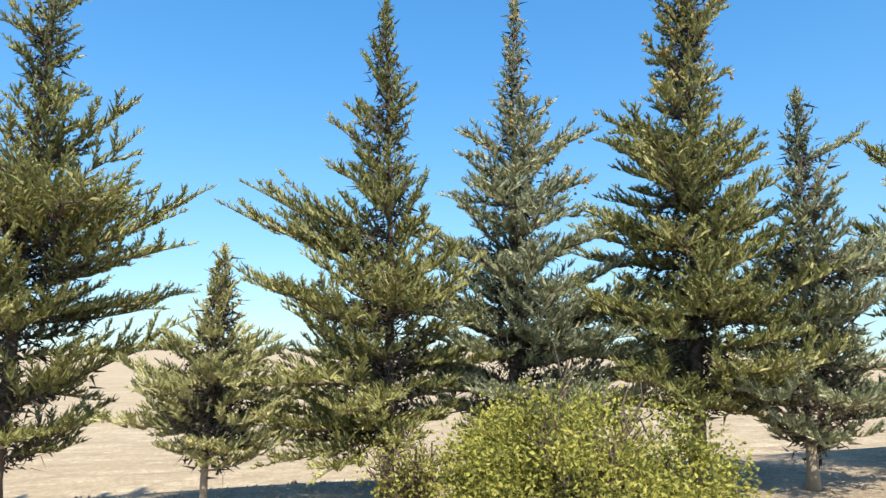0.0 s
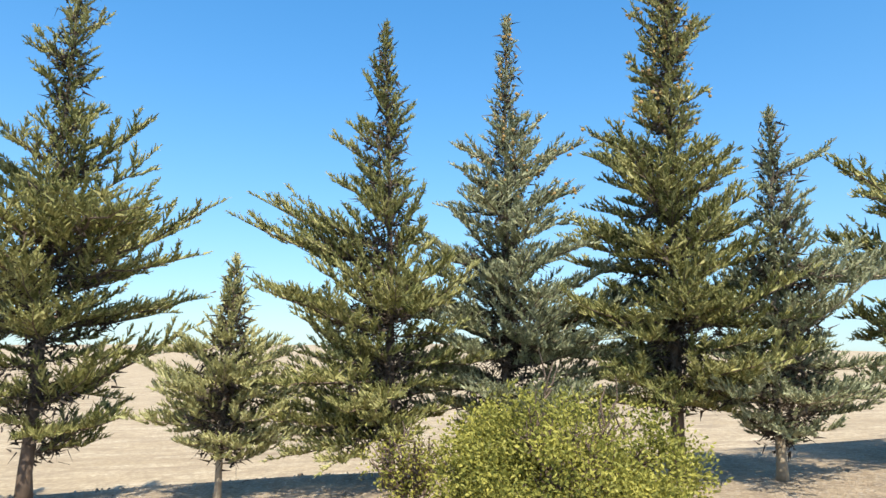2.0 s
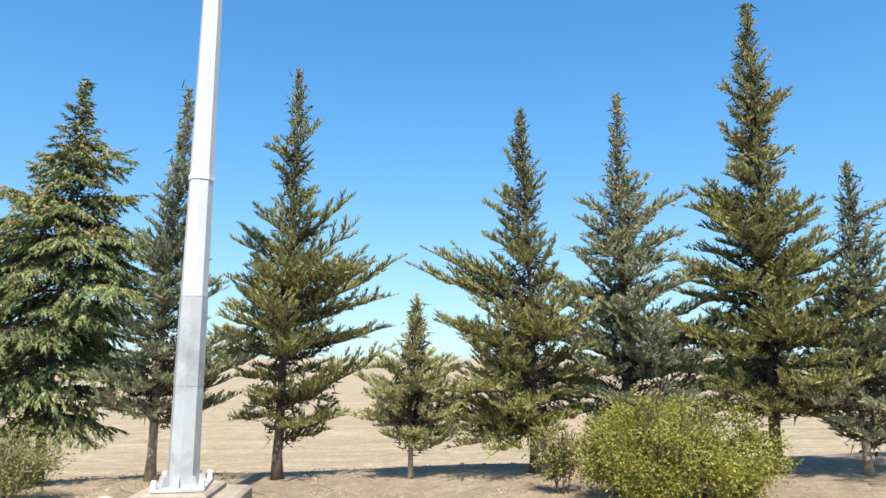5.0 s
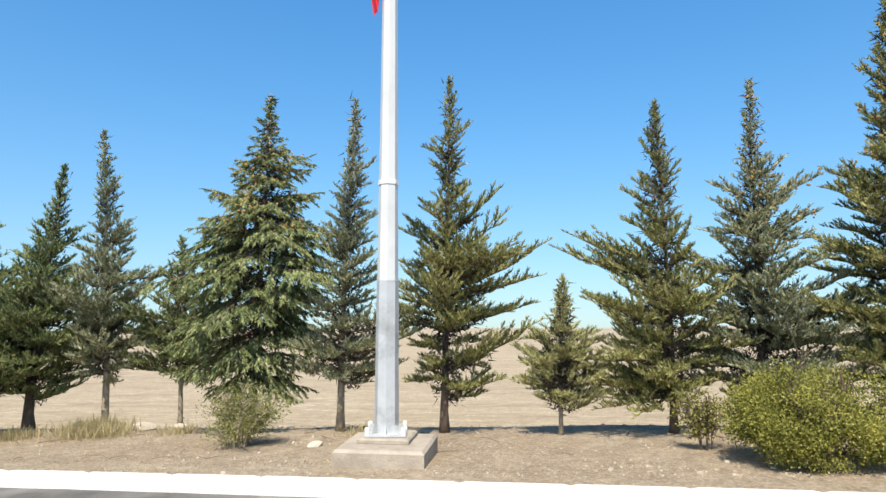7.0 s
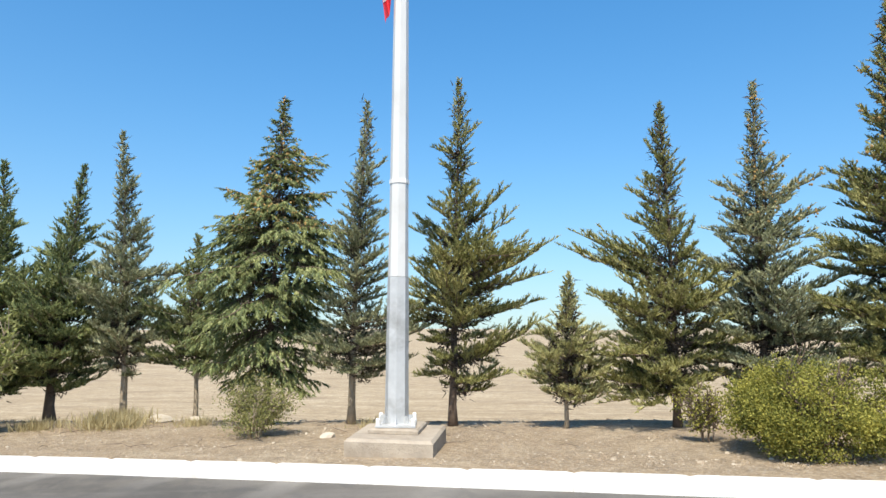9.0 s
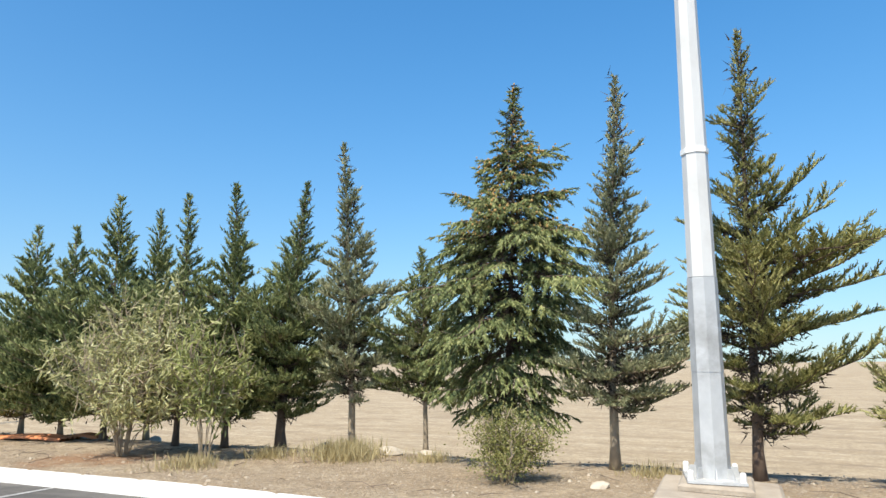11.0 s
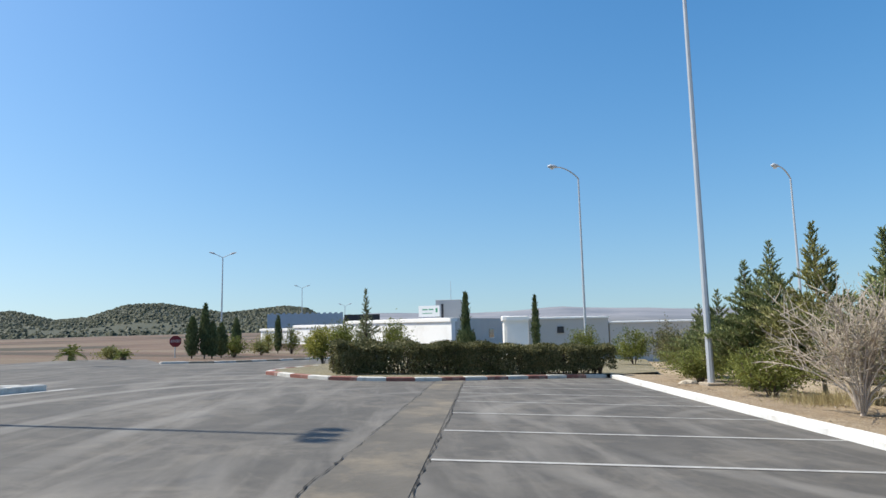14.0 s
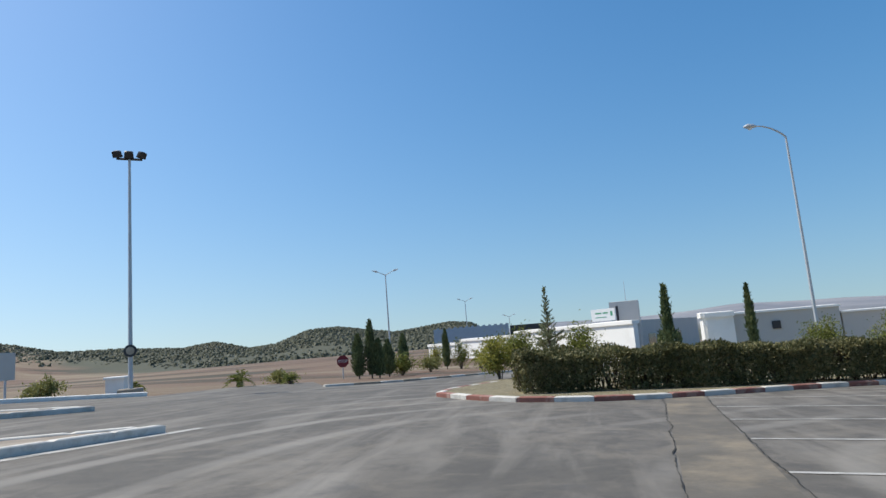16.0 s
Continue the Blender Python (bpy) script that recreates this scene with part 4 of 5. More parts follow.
def shrub(name, x, y, rx, ry, h, mat, seed, label, leaves=9000, ll=0.04, lw=0.02, stems=14, bark=None, gap=0.5, dome=False, zf=verge_z, up=0.3, lump=0.28, droop=0.0, low=0.12, category="shrub", foot=0.0, stem_r=0.022, share=1.0):
    """A shrub of fanned stems, twigs and leaves in lumps."""
    rng = np.random.default_rng(seed)
    root = thing(name, label, category, "", (x, y, zf(x, y) - 0.03))
    wood, leaf = Geo(), Geo()
    tips, s = [], np.linspace(0, 1, 6)
    for n in range(stems):
        a, e = rng.uniform(0, 2 * math.pi), rng.uniform(0.15, 1.0)
        tip = np.array([math.cos(a) * rx * e, math.sin(a) * ry * e, h * (1 - 0.5 * e ** 2.5) * rng.uniform(0.72, 1.0)])
        start = np.array([math.cos(a) * 0.06, math.sin(a) * 0.06, foot * rng.uniform(0.6, 1.1)])
        ease = np.stack([s ** 1.5, s ** 1.5, s ** 0.85], 1)
        p = start + (tip - start) * ease + np.cumsum(rng.normal(size=(6, 3)) * 0.035 * h / 1.5, 0) * s[:, None]
        wood.tube(p, stem_r * (1 - s * 0.8) * (h / 1.5), 5, False)
        for m in range(12):
            f = rng.uniform(0.3, 1.0)
            b = np.array([np.interp(f, s, p[:, c]) for c in range(3)])
            d = rng.normal(size=3) * 0.75 + (tip - start) / np.linalg.norm(tip - start) + np.array([0, 0, up])
            L = rng.uniform(0.2, 0.5) * h * 0.5
            e2 = b + d / np.linalg.norm(d) * L
            wood.tube([b, (b + e2) / 2 + rng.normal(size=3) * 0.02, e2], [0.008, 0.006, 0.003], 4, False)
            tips += [b, (b + e2) / 2, e2]
    if foot:
        wood.tube([(0, 0, -0.05), (0.02, 0.01, foot * 0.5), (0, 0, foot)], [stem_r * 5, stem_r * 3.8, stem_r * 3.4], 8)
    tips = np.array(tips)
    # clumps round the twigs and over the rounded outline
    nc = 230 if dome else 46
    d = rng.normal(size=(nc, 3))
    d[:, 2] = np.abs(d[:, 2]) * 0.9 - (0.85 if dome else 0.15) * rng.random(nc)
    d /= np.linalg.norm(d, axis=1)[:, None]
    cl = np.stack([d[:, 0] * rx, d[:, 1] * ry, h * (0.45 + 0.47 * d[:, 2])], 1) * rng.uniform(0.62, 1.1, nc)[:, None]
    ctr = cl if dome else (np.concatenate([tips, cl]) if gap < 1 else tips)
    if share < 1:
        ctr = ctr[rng.random(len(ctr)) < share]
    pick = rng.integers(0, len(ctr), leaves)
    b = ctr[pick] + rng.normal(size=(leaves, 3)) * lump * np.array([rx, ry, h * 0.5]) * 0.55
    keep = b[:, 2] > low * h
    b = b[keep]
    ax = rng.normal(size=b.shape) + (b - np.array([0, 0, h * 0.35])) * 0.8 / h + np.array([0, 0, up - droop])
    leaf.leaves(b, ax, rng.uniform(0.7, 1.25, len(b)) * ll, rng.uniform(0.75, 1.2, len(b)) * lw, rng)
    part("stem_wood", wood, bark or M_BARK, root, kind="stuff")
    part("foliage", leaf, mat, root, kind="stuff")
    return root


shrub("bush", 1.5, 3.0, 0.72, 0.66, 0.98, M_YELLOW, 41, "rounded bush of small glossy yellow-green leaves by the kerb", 34000, 0.032, 0.020, 24, dome=True, lump=0.19, low=0.0, stem_r=0.012)

shrub("bush", 0.5, 3.6, 0.42, 0.36, 0.72, M_YELLOW, 42, "sparse low yellow-green bush with thin shoots", 1500, 0.032, 0.02, 16, gap=1, stem_r=0.008)
shrub("bush", -5.15, 2.6, 0.72, 0.55, 0.78, M_OLIVE, 43, "small twiggy olive-coloured bush in dry soil", 6500, 0.035, 0.018, 22, M_BARK_PALE, gap=1)
shrub("pale_shrub", -11.2, 1.25, 1.9, 1.3, 2.5, M_PALE, 44, "tall loose shrub of long pale drooping leaves", 5600, 0.13, 0.032, 30, M_BARK_PALE, gap=1, droop=0.9, lump=0.085, up=0.2, low=0.14, stem_r=0.0055, share=0.36)
shrub("pale_shrub", -9.7, 1.7, 1.05, 0.8, 2.1, M_PALE_GREEN, 45, "thin shrub of long green drooping leaves", 1700, 0.14, 0.034, 13, M_BARK_PALE, gap=1, droop=0.9, lump=0.11, up=0.4, stem_r=0.0055, share=0.5)
shrub("dry_shrub", -20.5, -1.1, 1.85, 1.4, 2.25, M_DRYLEAF, 46, "leafless greyish brown shrub of many fine twigs", 3200, 0.07, 0.018, 46, plain("dry_twig", (0.52, 0.44, 0.36), 0.9, 0, 0.3, 20, 0.3), gap=0.5, lump=0.13, foot=0.15, stem_r=0.012, low=0.04)
for x, y, r, h, sd in ((-24.5, -1.6, 1.0, 1.0, 47), (-26.6, -1.6, 0.8, 0.9, 48), (-29.0, -2.6, 1.0, 1.15, 49), (-30.8, -2.4, 1.2, 1.2, 50)):
    shrub("bush", x, y, r, r, h, M_SHRUB, sd, "rounded green bush beside the lamp post", 4500, 0.08, 0.035, 14)


# ---- hedge ----
def hedge(a, b, height, thick, seed, label, leaves=26000):
    """A clipped hedge: leaves crowded towards a lumpy box's faces over bare inner stems."""
    rng = np.random.default_rng(seed)
    a, b = np.array(a), np.array(b)
    L = np.linalg.norm(b - a)
    u = (b - a) / L
    n = np.array([-u[1], u[0]])
    root = thing("hedge", label, "hedge", "", (a[0], a[1], lot_z(*a) + 0.08))
    s = rng.random(leaves) * L
    side = rng.random(leaves)
    o = np.where(side < 0.62, np.sign(rng.normal(size=leaves)) * (0.5 - np.abs(rng.normal(size=leaves)) * 0.09), rng.uniform(-0.5, 0.5, leaves))
    lump = np.array([noise.noise((v * 0.9, 3.1, w * 1.3)) for v, w in zip(s, o)])
    top = height * (1 + 0.16 * lump + 0.05 * np.sin(s * 5.1 + 1)) * (1 - 0.5 * np.clip(np.abs(o) - 0.3, 0, 1))
    z = top * np.where(side < 0.62, rng.random(leaves) ** 1.05, 1 - np.abs(rng.normal(size=leaves)) * 0.14)
    hollow = np.array([noise.noise((v * 1.3 + 9, w * 2.0, q * 1.8)) for v, w, q in zip(s, o, z)])
    gap = 0.75 * np.exp(-((s - 2.3) / 0.42) ** 2) + 0.6 * np.exp(-((s - 6.3) / 0.3) ** 2)
    hole = (rng.random(leaves) < gap) & (z < height * 0.92)
    low = 0.06 + 0.22 * ease(s, 0.55 * L, 0.9 * L) * (0.6 + lump)
    ok = (z > low) & ~hole & (hollow > -0.42 + 0.2 * rng.normal(size=leaves))
    s, o, z = s[ok], o[ok] * thick * (1 + 0.2 * lump[ok]), z[ok]
    drop = np.array([lot_z(*(a + u * v)) for v in np.linspace(0, L, 20)]) - lot_z(*a)
    p = np.stack([u[0] * s + n[0] * o, u[1] * s + n[1] * o, z + np.interp(s, np.linspace(0, L, 20), drop)], 1)
    leaf, wood = Geo(), Geo()
    leaf.leaves(p, rng.normal(size=p.shape) + np.array([0, 0, 0.4]), rng.uniform(0.06, 0.11, len(p)), rng.uniform(0.038, 0.06, len(p)), rng)
    for k in np.arange(0.15, L, 0.17):
        zz = np.interp(k, np.linspace(0, L, 20), drop)
        c = np.array([*(u * k + n * rng.normal() * 0.18), zz])
        for m in range(4):
            d = np.array([*(u * rng.normal() * 0.22 + n * rng.normal() * 0.3), height * rng.uniform(0.7, 0.95)])
            wood.tube([c + (0, 0, -0.1), c + d * 0.5 + rng.normal(size=3) * 0.04, c + d], [0.02, 0.014, 0.005], 4, False)
    part("stem_wood", wood, M_DEADTWIG, root, kind="stuff")
    part("foliage", leaf, M_HEDGE, root, kind="stuff")
    return root


hedge((-27.05, -13.8), (-32.7, -5.4), 1.02, 1.25, 61, "long clipped dark green hedge with bare gaps low down", 72000)


# ---- poles and lamps ----
def octo(g, z0, z1, r0, r1, rings=2):
    g.tube([(0, 0, z0 + (z1 - z0) * k / (rings - 1)) for k in range(rings)], np.linspace(r0, r1, rings), 8)


def flagpole(x, y):
    z = verge_z(x, y)
    slab = thing("plinth", "rough concrete plinth under the steel pole", "plinth", "", (x, y, z - 0.1), 13)
    g = Geo()
    g.box(pose(0.04, -0.10, 0), 0.98, 0.98, 0.31, 1.0, 0.03)
    part("slab", g, M_CONCRETE, slab)
    g = Geo()
    g.box(pose(0.02, 0.0, 0.314), 0.58, 0.56, 0.055, 1.0, 0.02)
    part("upper_slab", g, M_CONCRETE, slab)
    p = thing("flagpole", "stepped octagonal galvanised steel flagpole bolted to a plinth", "flagpole", "", (x, y, z + 0.275), 22)
    g = Geo()
    octo(g, 0, 0.9, 0.142, 0.131)
    part("lower_section", g, M_GALV, p)
    g = Geo()
    octo(g, 0.9, 1.72, 0.134, 0.127)
    part("middle_section", g, M_GALV, p)
    g = Geo()
    octo(g, 1.724, 7.6, 0.122, 0.07)
    part("upper_section", g, plain("pole_white", (0.62, 0.62, 0.60), 0.5, 0, 0.1, 3, 0.03, (0.52, 0.51, 0.48)), p, "section painted white")
    g = Geo()
    octo(g, 2.85, 2.90, 0.121, 0.121)
    part("collar", g, M_WHITEPAINT, p)
    g = Geo()
    g.box(pose(0, 0, -0.0), 0.46, 0.46, 0.022)
    part("base_plate", g, M_GALV, p)
    for k in range(8):
        g = Geo()
        g.box(pose(0.165 * math.cos(k * math.pi / 4), 0.165 * math.sin(k * math.pi / 4), 0.02, 0, 0, 45 * k), 0.10, 0.012, 0.09, 0.45)
        part("gusset", g, M_GALV, p)
    for sx, sy in ((-1, -1), (1, -1), (1, 1), (-1, 1)):
        g = Geo()
        g.tube([(sx * 0.20, sy * 0.20, 0), (sx * 0.20, sy * 0.20, 0.085), (sx * 0.20, sy * 0.20, 0.10)], [0.027, 0.026, 0.018], 8)
        part("bolt_cap", g, M_WHITEPAINT, p, "white bolt cap")
    f = thing("flag", "limp red flag with white hanging from the pole", "flag", "", (x, y, z + 0.275), 22)
    for nm, mt, w0, w1, l0 in (("cloth", M_RED, 0.0, 1.0, 0.0), ("disc", M_WHITECLOTH, 0.72, 0.97, 0.012)):
        g, v = Geo(), []
        nu, nv = 22, 14
        for a in range(nu):
            for b in range(nv):
                s, t = w0 + (w1 - w0) * a / (nu - 1), (b / (nv - 1) if nm == "cloth" else 0.40 + 0.4 * b / (nv - 1))
                fold = 0.07 * math.sin(s * 15 + t * 3) * (0.3 + s)
                v.append((-0.07 - 0.15 * s - 0.04 * math.sin(t * 4), fold - l0, 6.80 - t * 1.25 - 0.8 * s * (1 - 0.12 * t)))
        g.add(v, [(a * nv + b, a * nv + b + 1, (a + 1) * nv + b + 1, (a + 1) * nv + b) for a in range(nu - 1) for b in range(nv - 1)])
        part(nm, g, mt, f, smooth=True)


flagpole(-2.885, 2.29)


def street_lamp(x, y, z, height, aim, label, reach=1.9):
    """A tapering pole with a curved arm; aim: heading of the arm in degrees."""
    root = thing("street_lamp", label, "street lamp", "street lamps", (x, y, z), aim)
    g = Geo()
    octo(g, 0, height, 0.10, 0.055, 6)
    part("pole", g, M_STEEL, root)
    g = Geo()
    g.box(pose(0, 0, -0.12), 0.5, 0.5, 0.2, 1, 0.02)
    part("footing", g, M_CONCRETE, root)
    g = Geo()
    s = np.linspace(0, 1, 9)
    g.tube(np.stack([reach * s, 0 * s, height + 0.75 * np.sin(s * math.pi / 2) ** 0.8], 1), 0.05 - 0.012 * s, 8)
    part("arm", g, M_STEEL, root)
    g = Geo()
    e = height + 0.75
    g.tube([(reach - 0.05, 0, e), (reach + 0.1, 0, e + 0.02), (reach + 0.45, 0, e + 0.03), (reach + 0.66, 0, e + 0.0)], [0.05, 0.11, 0.14, 0.05], 10)
    head = part("head", g, M_STEEL, root, smooth=True)
    g = Geo()
    g.tube([(reach + 0.33, 0, e - 0.17), (reach + 0.33, 0, e - 0.10)], [0.09, 0.13], 10)
    part("lens", g, M_LENS, head, "pale glass bowl")
    return root


street_lamp(-27.9, -2.45, lot_z(-27.9, -2.45) + 0.08, 12.45, -66, "tall tapering grey street lamp with one curved arm", 1.35)
street_lamp(-51.6, -7.1, lot_z(-51.6, -7.1), 12.5, -60, "tall tapering grey street lamp with one curved arm", 1.6)
street_lamp(-54.0, 6.6, ground_z(-54.0, 6.6), 12.4, -50, "tall grey street lamp seen beyond the trees", 1.1)


def twin_lamp(x, y, z, height, aim):
    root = thing("twin_lamp", "grey street lamp with two raised arms", "street lamp", "twin lamps", (x, y, z), aim)
    g = Geo()
    octo(g, 0, height, 0.12, 0.06, 4)
    part("pole", g, M_STEEL, root)
    for sg in (-1, 1):
        g = Geo()
        g.tube([(0, 0, height - 0.1), (sg * 0.4, 0, height + 0.12), (sg * 1.0, 0, height + 0.4)], [0.05, 0.045, 0.04], 6)
        part("arm", g, M_STEEL, root)
        g = Geo()
        g.tube([(sg * 0.92, 0, height + 0.36), (sg * 1.15, 0, height + 0.47), (sg * 1.6, 0, height + 0.58)], [0.06, 0.13, 0.05], 8)
        part("head", g, M_STEEL, root)
    return root


def flood_mast(x, y, z, height, aim, sign=False):
    root = thing("floodlight_mast", "slim grey mast carrying a bar of floodlights", "light mast", "light masts", (x, y, z), aim)
    g = Geo()
    octo(g, 0, height, 0.088, 0.05, 5)
    part("pole", g, M_STEEL, root)
    g = Geo()
    g.box(pose(0, 0, -0.15), 0.9, 0.7, 0.4, 1, 0.03)
    part("footing", g, M_CONCRETE, root)
    g = Geo()
    g.tube([(-0.48, 0, height), (0.48, 0, height)], [0.05, 0.05], 6)
    part("crossbar", g, M_DARKMETAL, root)
    for sx, rz in ((-0.42, 35), (0.02, 0), (0.42, -25)):
        g = Geo()
        g.box(pose(sx, 0.05, height + 0.05, -35, 0, rz), 0.36, 0.13, 0.28, 0.9, 0.03)
        fl = part("floodlight", g, M_DARKMETAL, root)
        g = Geo()
        g.box(pose(sx, 0.05, height + 0.05, -35, 0, rz) @ pose(0, -0.071, 0.03), 0.28, 0.012, 0.21)
        part("lens", g, M_LENS, fl)
    if sign:
        g = Geo()
        g.tube([(0, 0.15, 1.7), (0, 0.17, 1.7)], [0.24, 0.24], 24)
        d = part("round_sign", g, M_DARKMETAL, root, "round road sign seen from behind")
        g = Geo()
        g.tube([(0, 0.175, 1.7), (0, 0.185, 1.7)], [0.15, 0.15], 24)
        part("sign_face", g, M_CONCRETE, d)
    return root


flood_mast(-27.5, -30.4, lot_z(-27.5, -30.4), 9.5, -35, True)
flood_mast(-14.0, -17.6, lot_z(-14.0, -17.6) + 0.12, 13.6, 15)


# ---- loose things on the verge ----
def orange_sheet(s0, label, x, y, rz, length, width):
    """A corrugated plastic strip lying on the soil."""
    root = thing("plastic_sheet", label, "plastic sheet", "", (x, y, verge_z(x, y) + 0.03), rz)
    g, nu, nv = Geo(), 13, 24
    v = []
    for a in range(nu):
        for b in range(nv):
            s, t = a / (nu - 1) - 0.5, b / (nv - 1) - 0.5
            wx, wy = s * length, t * width
            c, sn = math.cos(radians(rz)), math.sin(radians(rz))
            gz = verge_z(x + wx * c - wy * sn, y + wx * sn + wy * c) - verge_z(x, y)
            v.append((wx, wy, gz + 0.05 * abs(math.sin(t * math.pi * 4)) + 0.03 * math.sin(s * 7 + s0)))
    n = len(v)
    v += [(p[0], p[1], p[2] - 0.012) for p in v]
    q = [(a * nv + b, (a + 1) * nv + b, (a + 1) * nv + b + 1, a * nv + b + 1) for a in range(nu - 1) for b in range(nv - 1)]
    q += [tuple(n + k for k in f[::-1]) for f in q]
    g.add(v, q)
    part("sheet", g, M_ORANGE, root, smooth=True)


orange_sheet(0.0, "long faded orange corrugated plastic strip on the soil", -16.0, 1.3, 24, 2.9, 0.5)
orange_sheet(1.0, "short orange corrugated plastic piece under the trees", -15.0, 2.25, 31, 0.9, 0.4)


def rock(x, y, size, seed, mat, label, zf=verge_z, name="rock"):
    rng = np.random.default_rng(seed)
    bm = bmesh.new()
    bmesh.ops.create_icosphere(bm, subdivisions=2, radius=size)
    off = rng.normal(size=3) * 10
    for v in bm.verts:
        k = 1 + 0.45 * noise.noise(v.co / size * 0.9 + Vector(off))
        v.co = Vector((v.co.x * k * 1.25, v.co.y * k, max(v.co.z * k * 0.62, -size * 0.3)))
    me = bpy.data.meshes.new(name)
    bm.to_mesh(me)
    bm.free()
    me.materials.append(mat)
    ob = new(name, me)
    ob.matrix_world = pose(x, y, zf(x, y) + size * 0.12, 0, 0, float(rng.uniform(0, 360)))
    return tagged(ob, label, "rock", "scattered rocks")


for x, y, s, sd in ((-8.0, 3.8, 0.17, 1), (-7.5, 4.1, 0.10, 2), (-9.6, 3.9, 0.16, 3), (-10.0, 4.2, 0.11, 4), (-9.4, 4.4, 0.13, 5), (-14.2, 3.3, 0.2, 6), (-14.8, 3.6, 0.15, 7), (-17.2, 3.0, 0.22, 8), (-17.7, 3.4, 0.16, 9), (2.9, 5.2, 0.10, 10), (-19.4, 2.6, 0.16, 11), (-4.2, 2.9, 0.09, 12), (-28.4, -3.0, 0.18, 13), (-28.0, -3.2, 0.12, 14)):
    rock(x, y, s, sd, M_STONE, "pale limestone rock lying in dry soil")


def tuft(x, y, r, h, n, seed, label="tuft of bleached dry grass"):
    rng = np.random.default_rng(seed)
    root = thing("grass_tuft", label, "dry grass", "dry grass tufts", (x, y, verge_z(x, y) - 0.02), kind="stuff")
    p = np.stack([rng.normal(size=n) * r * 0.45, rng.normal(size=n) * r * 0.45, np.zeros(n)], 1)
    d = rng.normal(size=(n, 3)) * 0.35 + np.array([0, 0, 1])
    g = Geo()
    g.leaves(p, d, rng.uniform(0.4, 1.0, n) * h, 0.012, rng)
    part("blades", g, M_DRYGRASS, root, kind="stuff")


for x, y, r, h, n, sd in ((-8.2, 3.05, 0.55, 0.36, 1300, 1), (-9.2, 2.5, 0.35, 0.25, 350, 2), (-7.0, 3.5, 0.35, 0.2, 250, 3), (-4.0, 4.0, 0.4, 0.2, 300, 4), (-9.2, 1.2, 0.5, 0.22, 400, 5), (-22.5, -1.2, 0.8, 0.35, 700, 6), (-18.5, 0.2, 0.6, 0.25, 400, 7), (-24, 0.4, 1.0, 0.4, 800, 8)):
    tuft(x, y, r, h, n, sd)

rng = np.random.default_rng(77)
g = Geo()
for n in range(110):
    s, o = rng.uniform(-3, 24), abs(rng.normal()) * 2 + 0.5
    if n > 60:
        s, o = rng.normal() * 1.6 + 8.0, rng.normal() * 0.7 + 1.7
    x, y = kerb_point(s, o)
    z = verge_z(x, y) + 0.012
    a, L = rng.uniform(0, 6.28), rng.uniform(0.08, 0.5)
    g.tube([(x, y, z), (x + math.cos(a) * L * 0.5, y + math.sin(a) * L * 0.5, z + 0.02), (x + math.cos(a + 0.3) * L, y + math.sin(a + 0.3) * L, z)], [0.004, 0.004, 0.002], 4, False)
tagged(part("fallen_twigs", g, M_BARK), "fallen brown twigs scattered over the soil", "twigs", kind="stuff")
g = Geo()
n = 9500
s, o = rng.uniform(-6, 26, n), rng.random(n) ** 1.3 * 5.9 - 0.18
xy = np.array([kerb_point(a, b) for a, b in zip(s, o)])
sz = rng.uniform(0.005, 0.013, n) * np.where(rng.random(n) < 0.04, 2.2, 1)
cub = np.array([(-1, -1, 0), (1, -1, 0), (1, 1, 0), (-1, 1, 0), (-.6, -.6, 1), (.6, -.6, 1), (.6, .6, 1), (-.6, .6, 1)], float)
for k in range(n):
    a = rng.uniform(0, 6.28)
    c, sn = math.cos(a), math.sin(a)
    q = cub * sz[k] * rng.uniform(0.6, 1.2, 3)
    q = np.stack([q[:, 0] * c - q[:, 1] * sn + xy[k, 0], q[:, 0] * sn + q[:, 1] * c + xy[k, 1], q[:, 2] + verge_z(*xy[k]) - 0.004], 1)
    g.add(q, [(0, 1, 5, 4), (1, 2, 6, 5), (2, 3, 7, 6), (3, 0, 4, 7), (4, 5, 6, 7)])
tagged(part("gravel", g, M_GRAVEL), "loose pale gravel and clods on the soil strip", "gravel", kind="stuff")


# ---- far side: buildings, signs and planting ----
def far_z(x, y):
    return float(land(x, y)) - 0.06


def wall_run(root, name, a, b, top, base, thick, mat, label="", coping=0.0, cop_mat=None):
    """An upright wall between two places, with a proud coping."""
    a, b = Vector((*a, 0)), Vector((*b, 0))
    d, mid = b - a, (a + b) / 2
    h = math.degrees(math.atan2(d.y, d.x))
    g = Geo()
    g.box(pose(mid.x, mid.y, base, 0, 0, h), d.length, thick, top - base - coping)
    w = part(name, g, mat, root, label)
    if coping:
        g = Geo()
        g.box(pose(mid.x, mid.y, top - coping, 0, 0, h), d.length + 0.12, thick + 0.24, coping, 1.0, 0.04)
        part("coping", g, cop_mat or mat, w)
    return w


white = thing("white_wall", "long white rendered boundary wall stepping up in height", "wall", "", (0, 0, 0))
steps = [((-75.8, -47.5), (-71.7, -40.7), 0.78), ((-71.67, -40.65), (-64.4, -30.8), 1.1), ((-64.36, -30.75), (-53.3, -17.2), 1.4)]
for a, b, z in steps:
    wall_run(white, "wall_section", a, b, z, -3.4, 0.35, M_WHITEWALL, coping=0.28)
shade = thing("factory_block", "low rendered factory block, shaded side wall coloured grey, with dark windows", "building", "factory blocks", (0, 0, 0))
# Side wall lies in shade; its grey colour carries that shade.
wall_run(shade, "side_wall", (-53.5, -17.05), (-72.5, -16.6), 1.35, -3.4, 0.35, M_GREY_AND_SHADED)
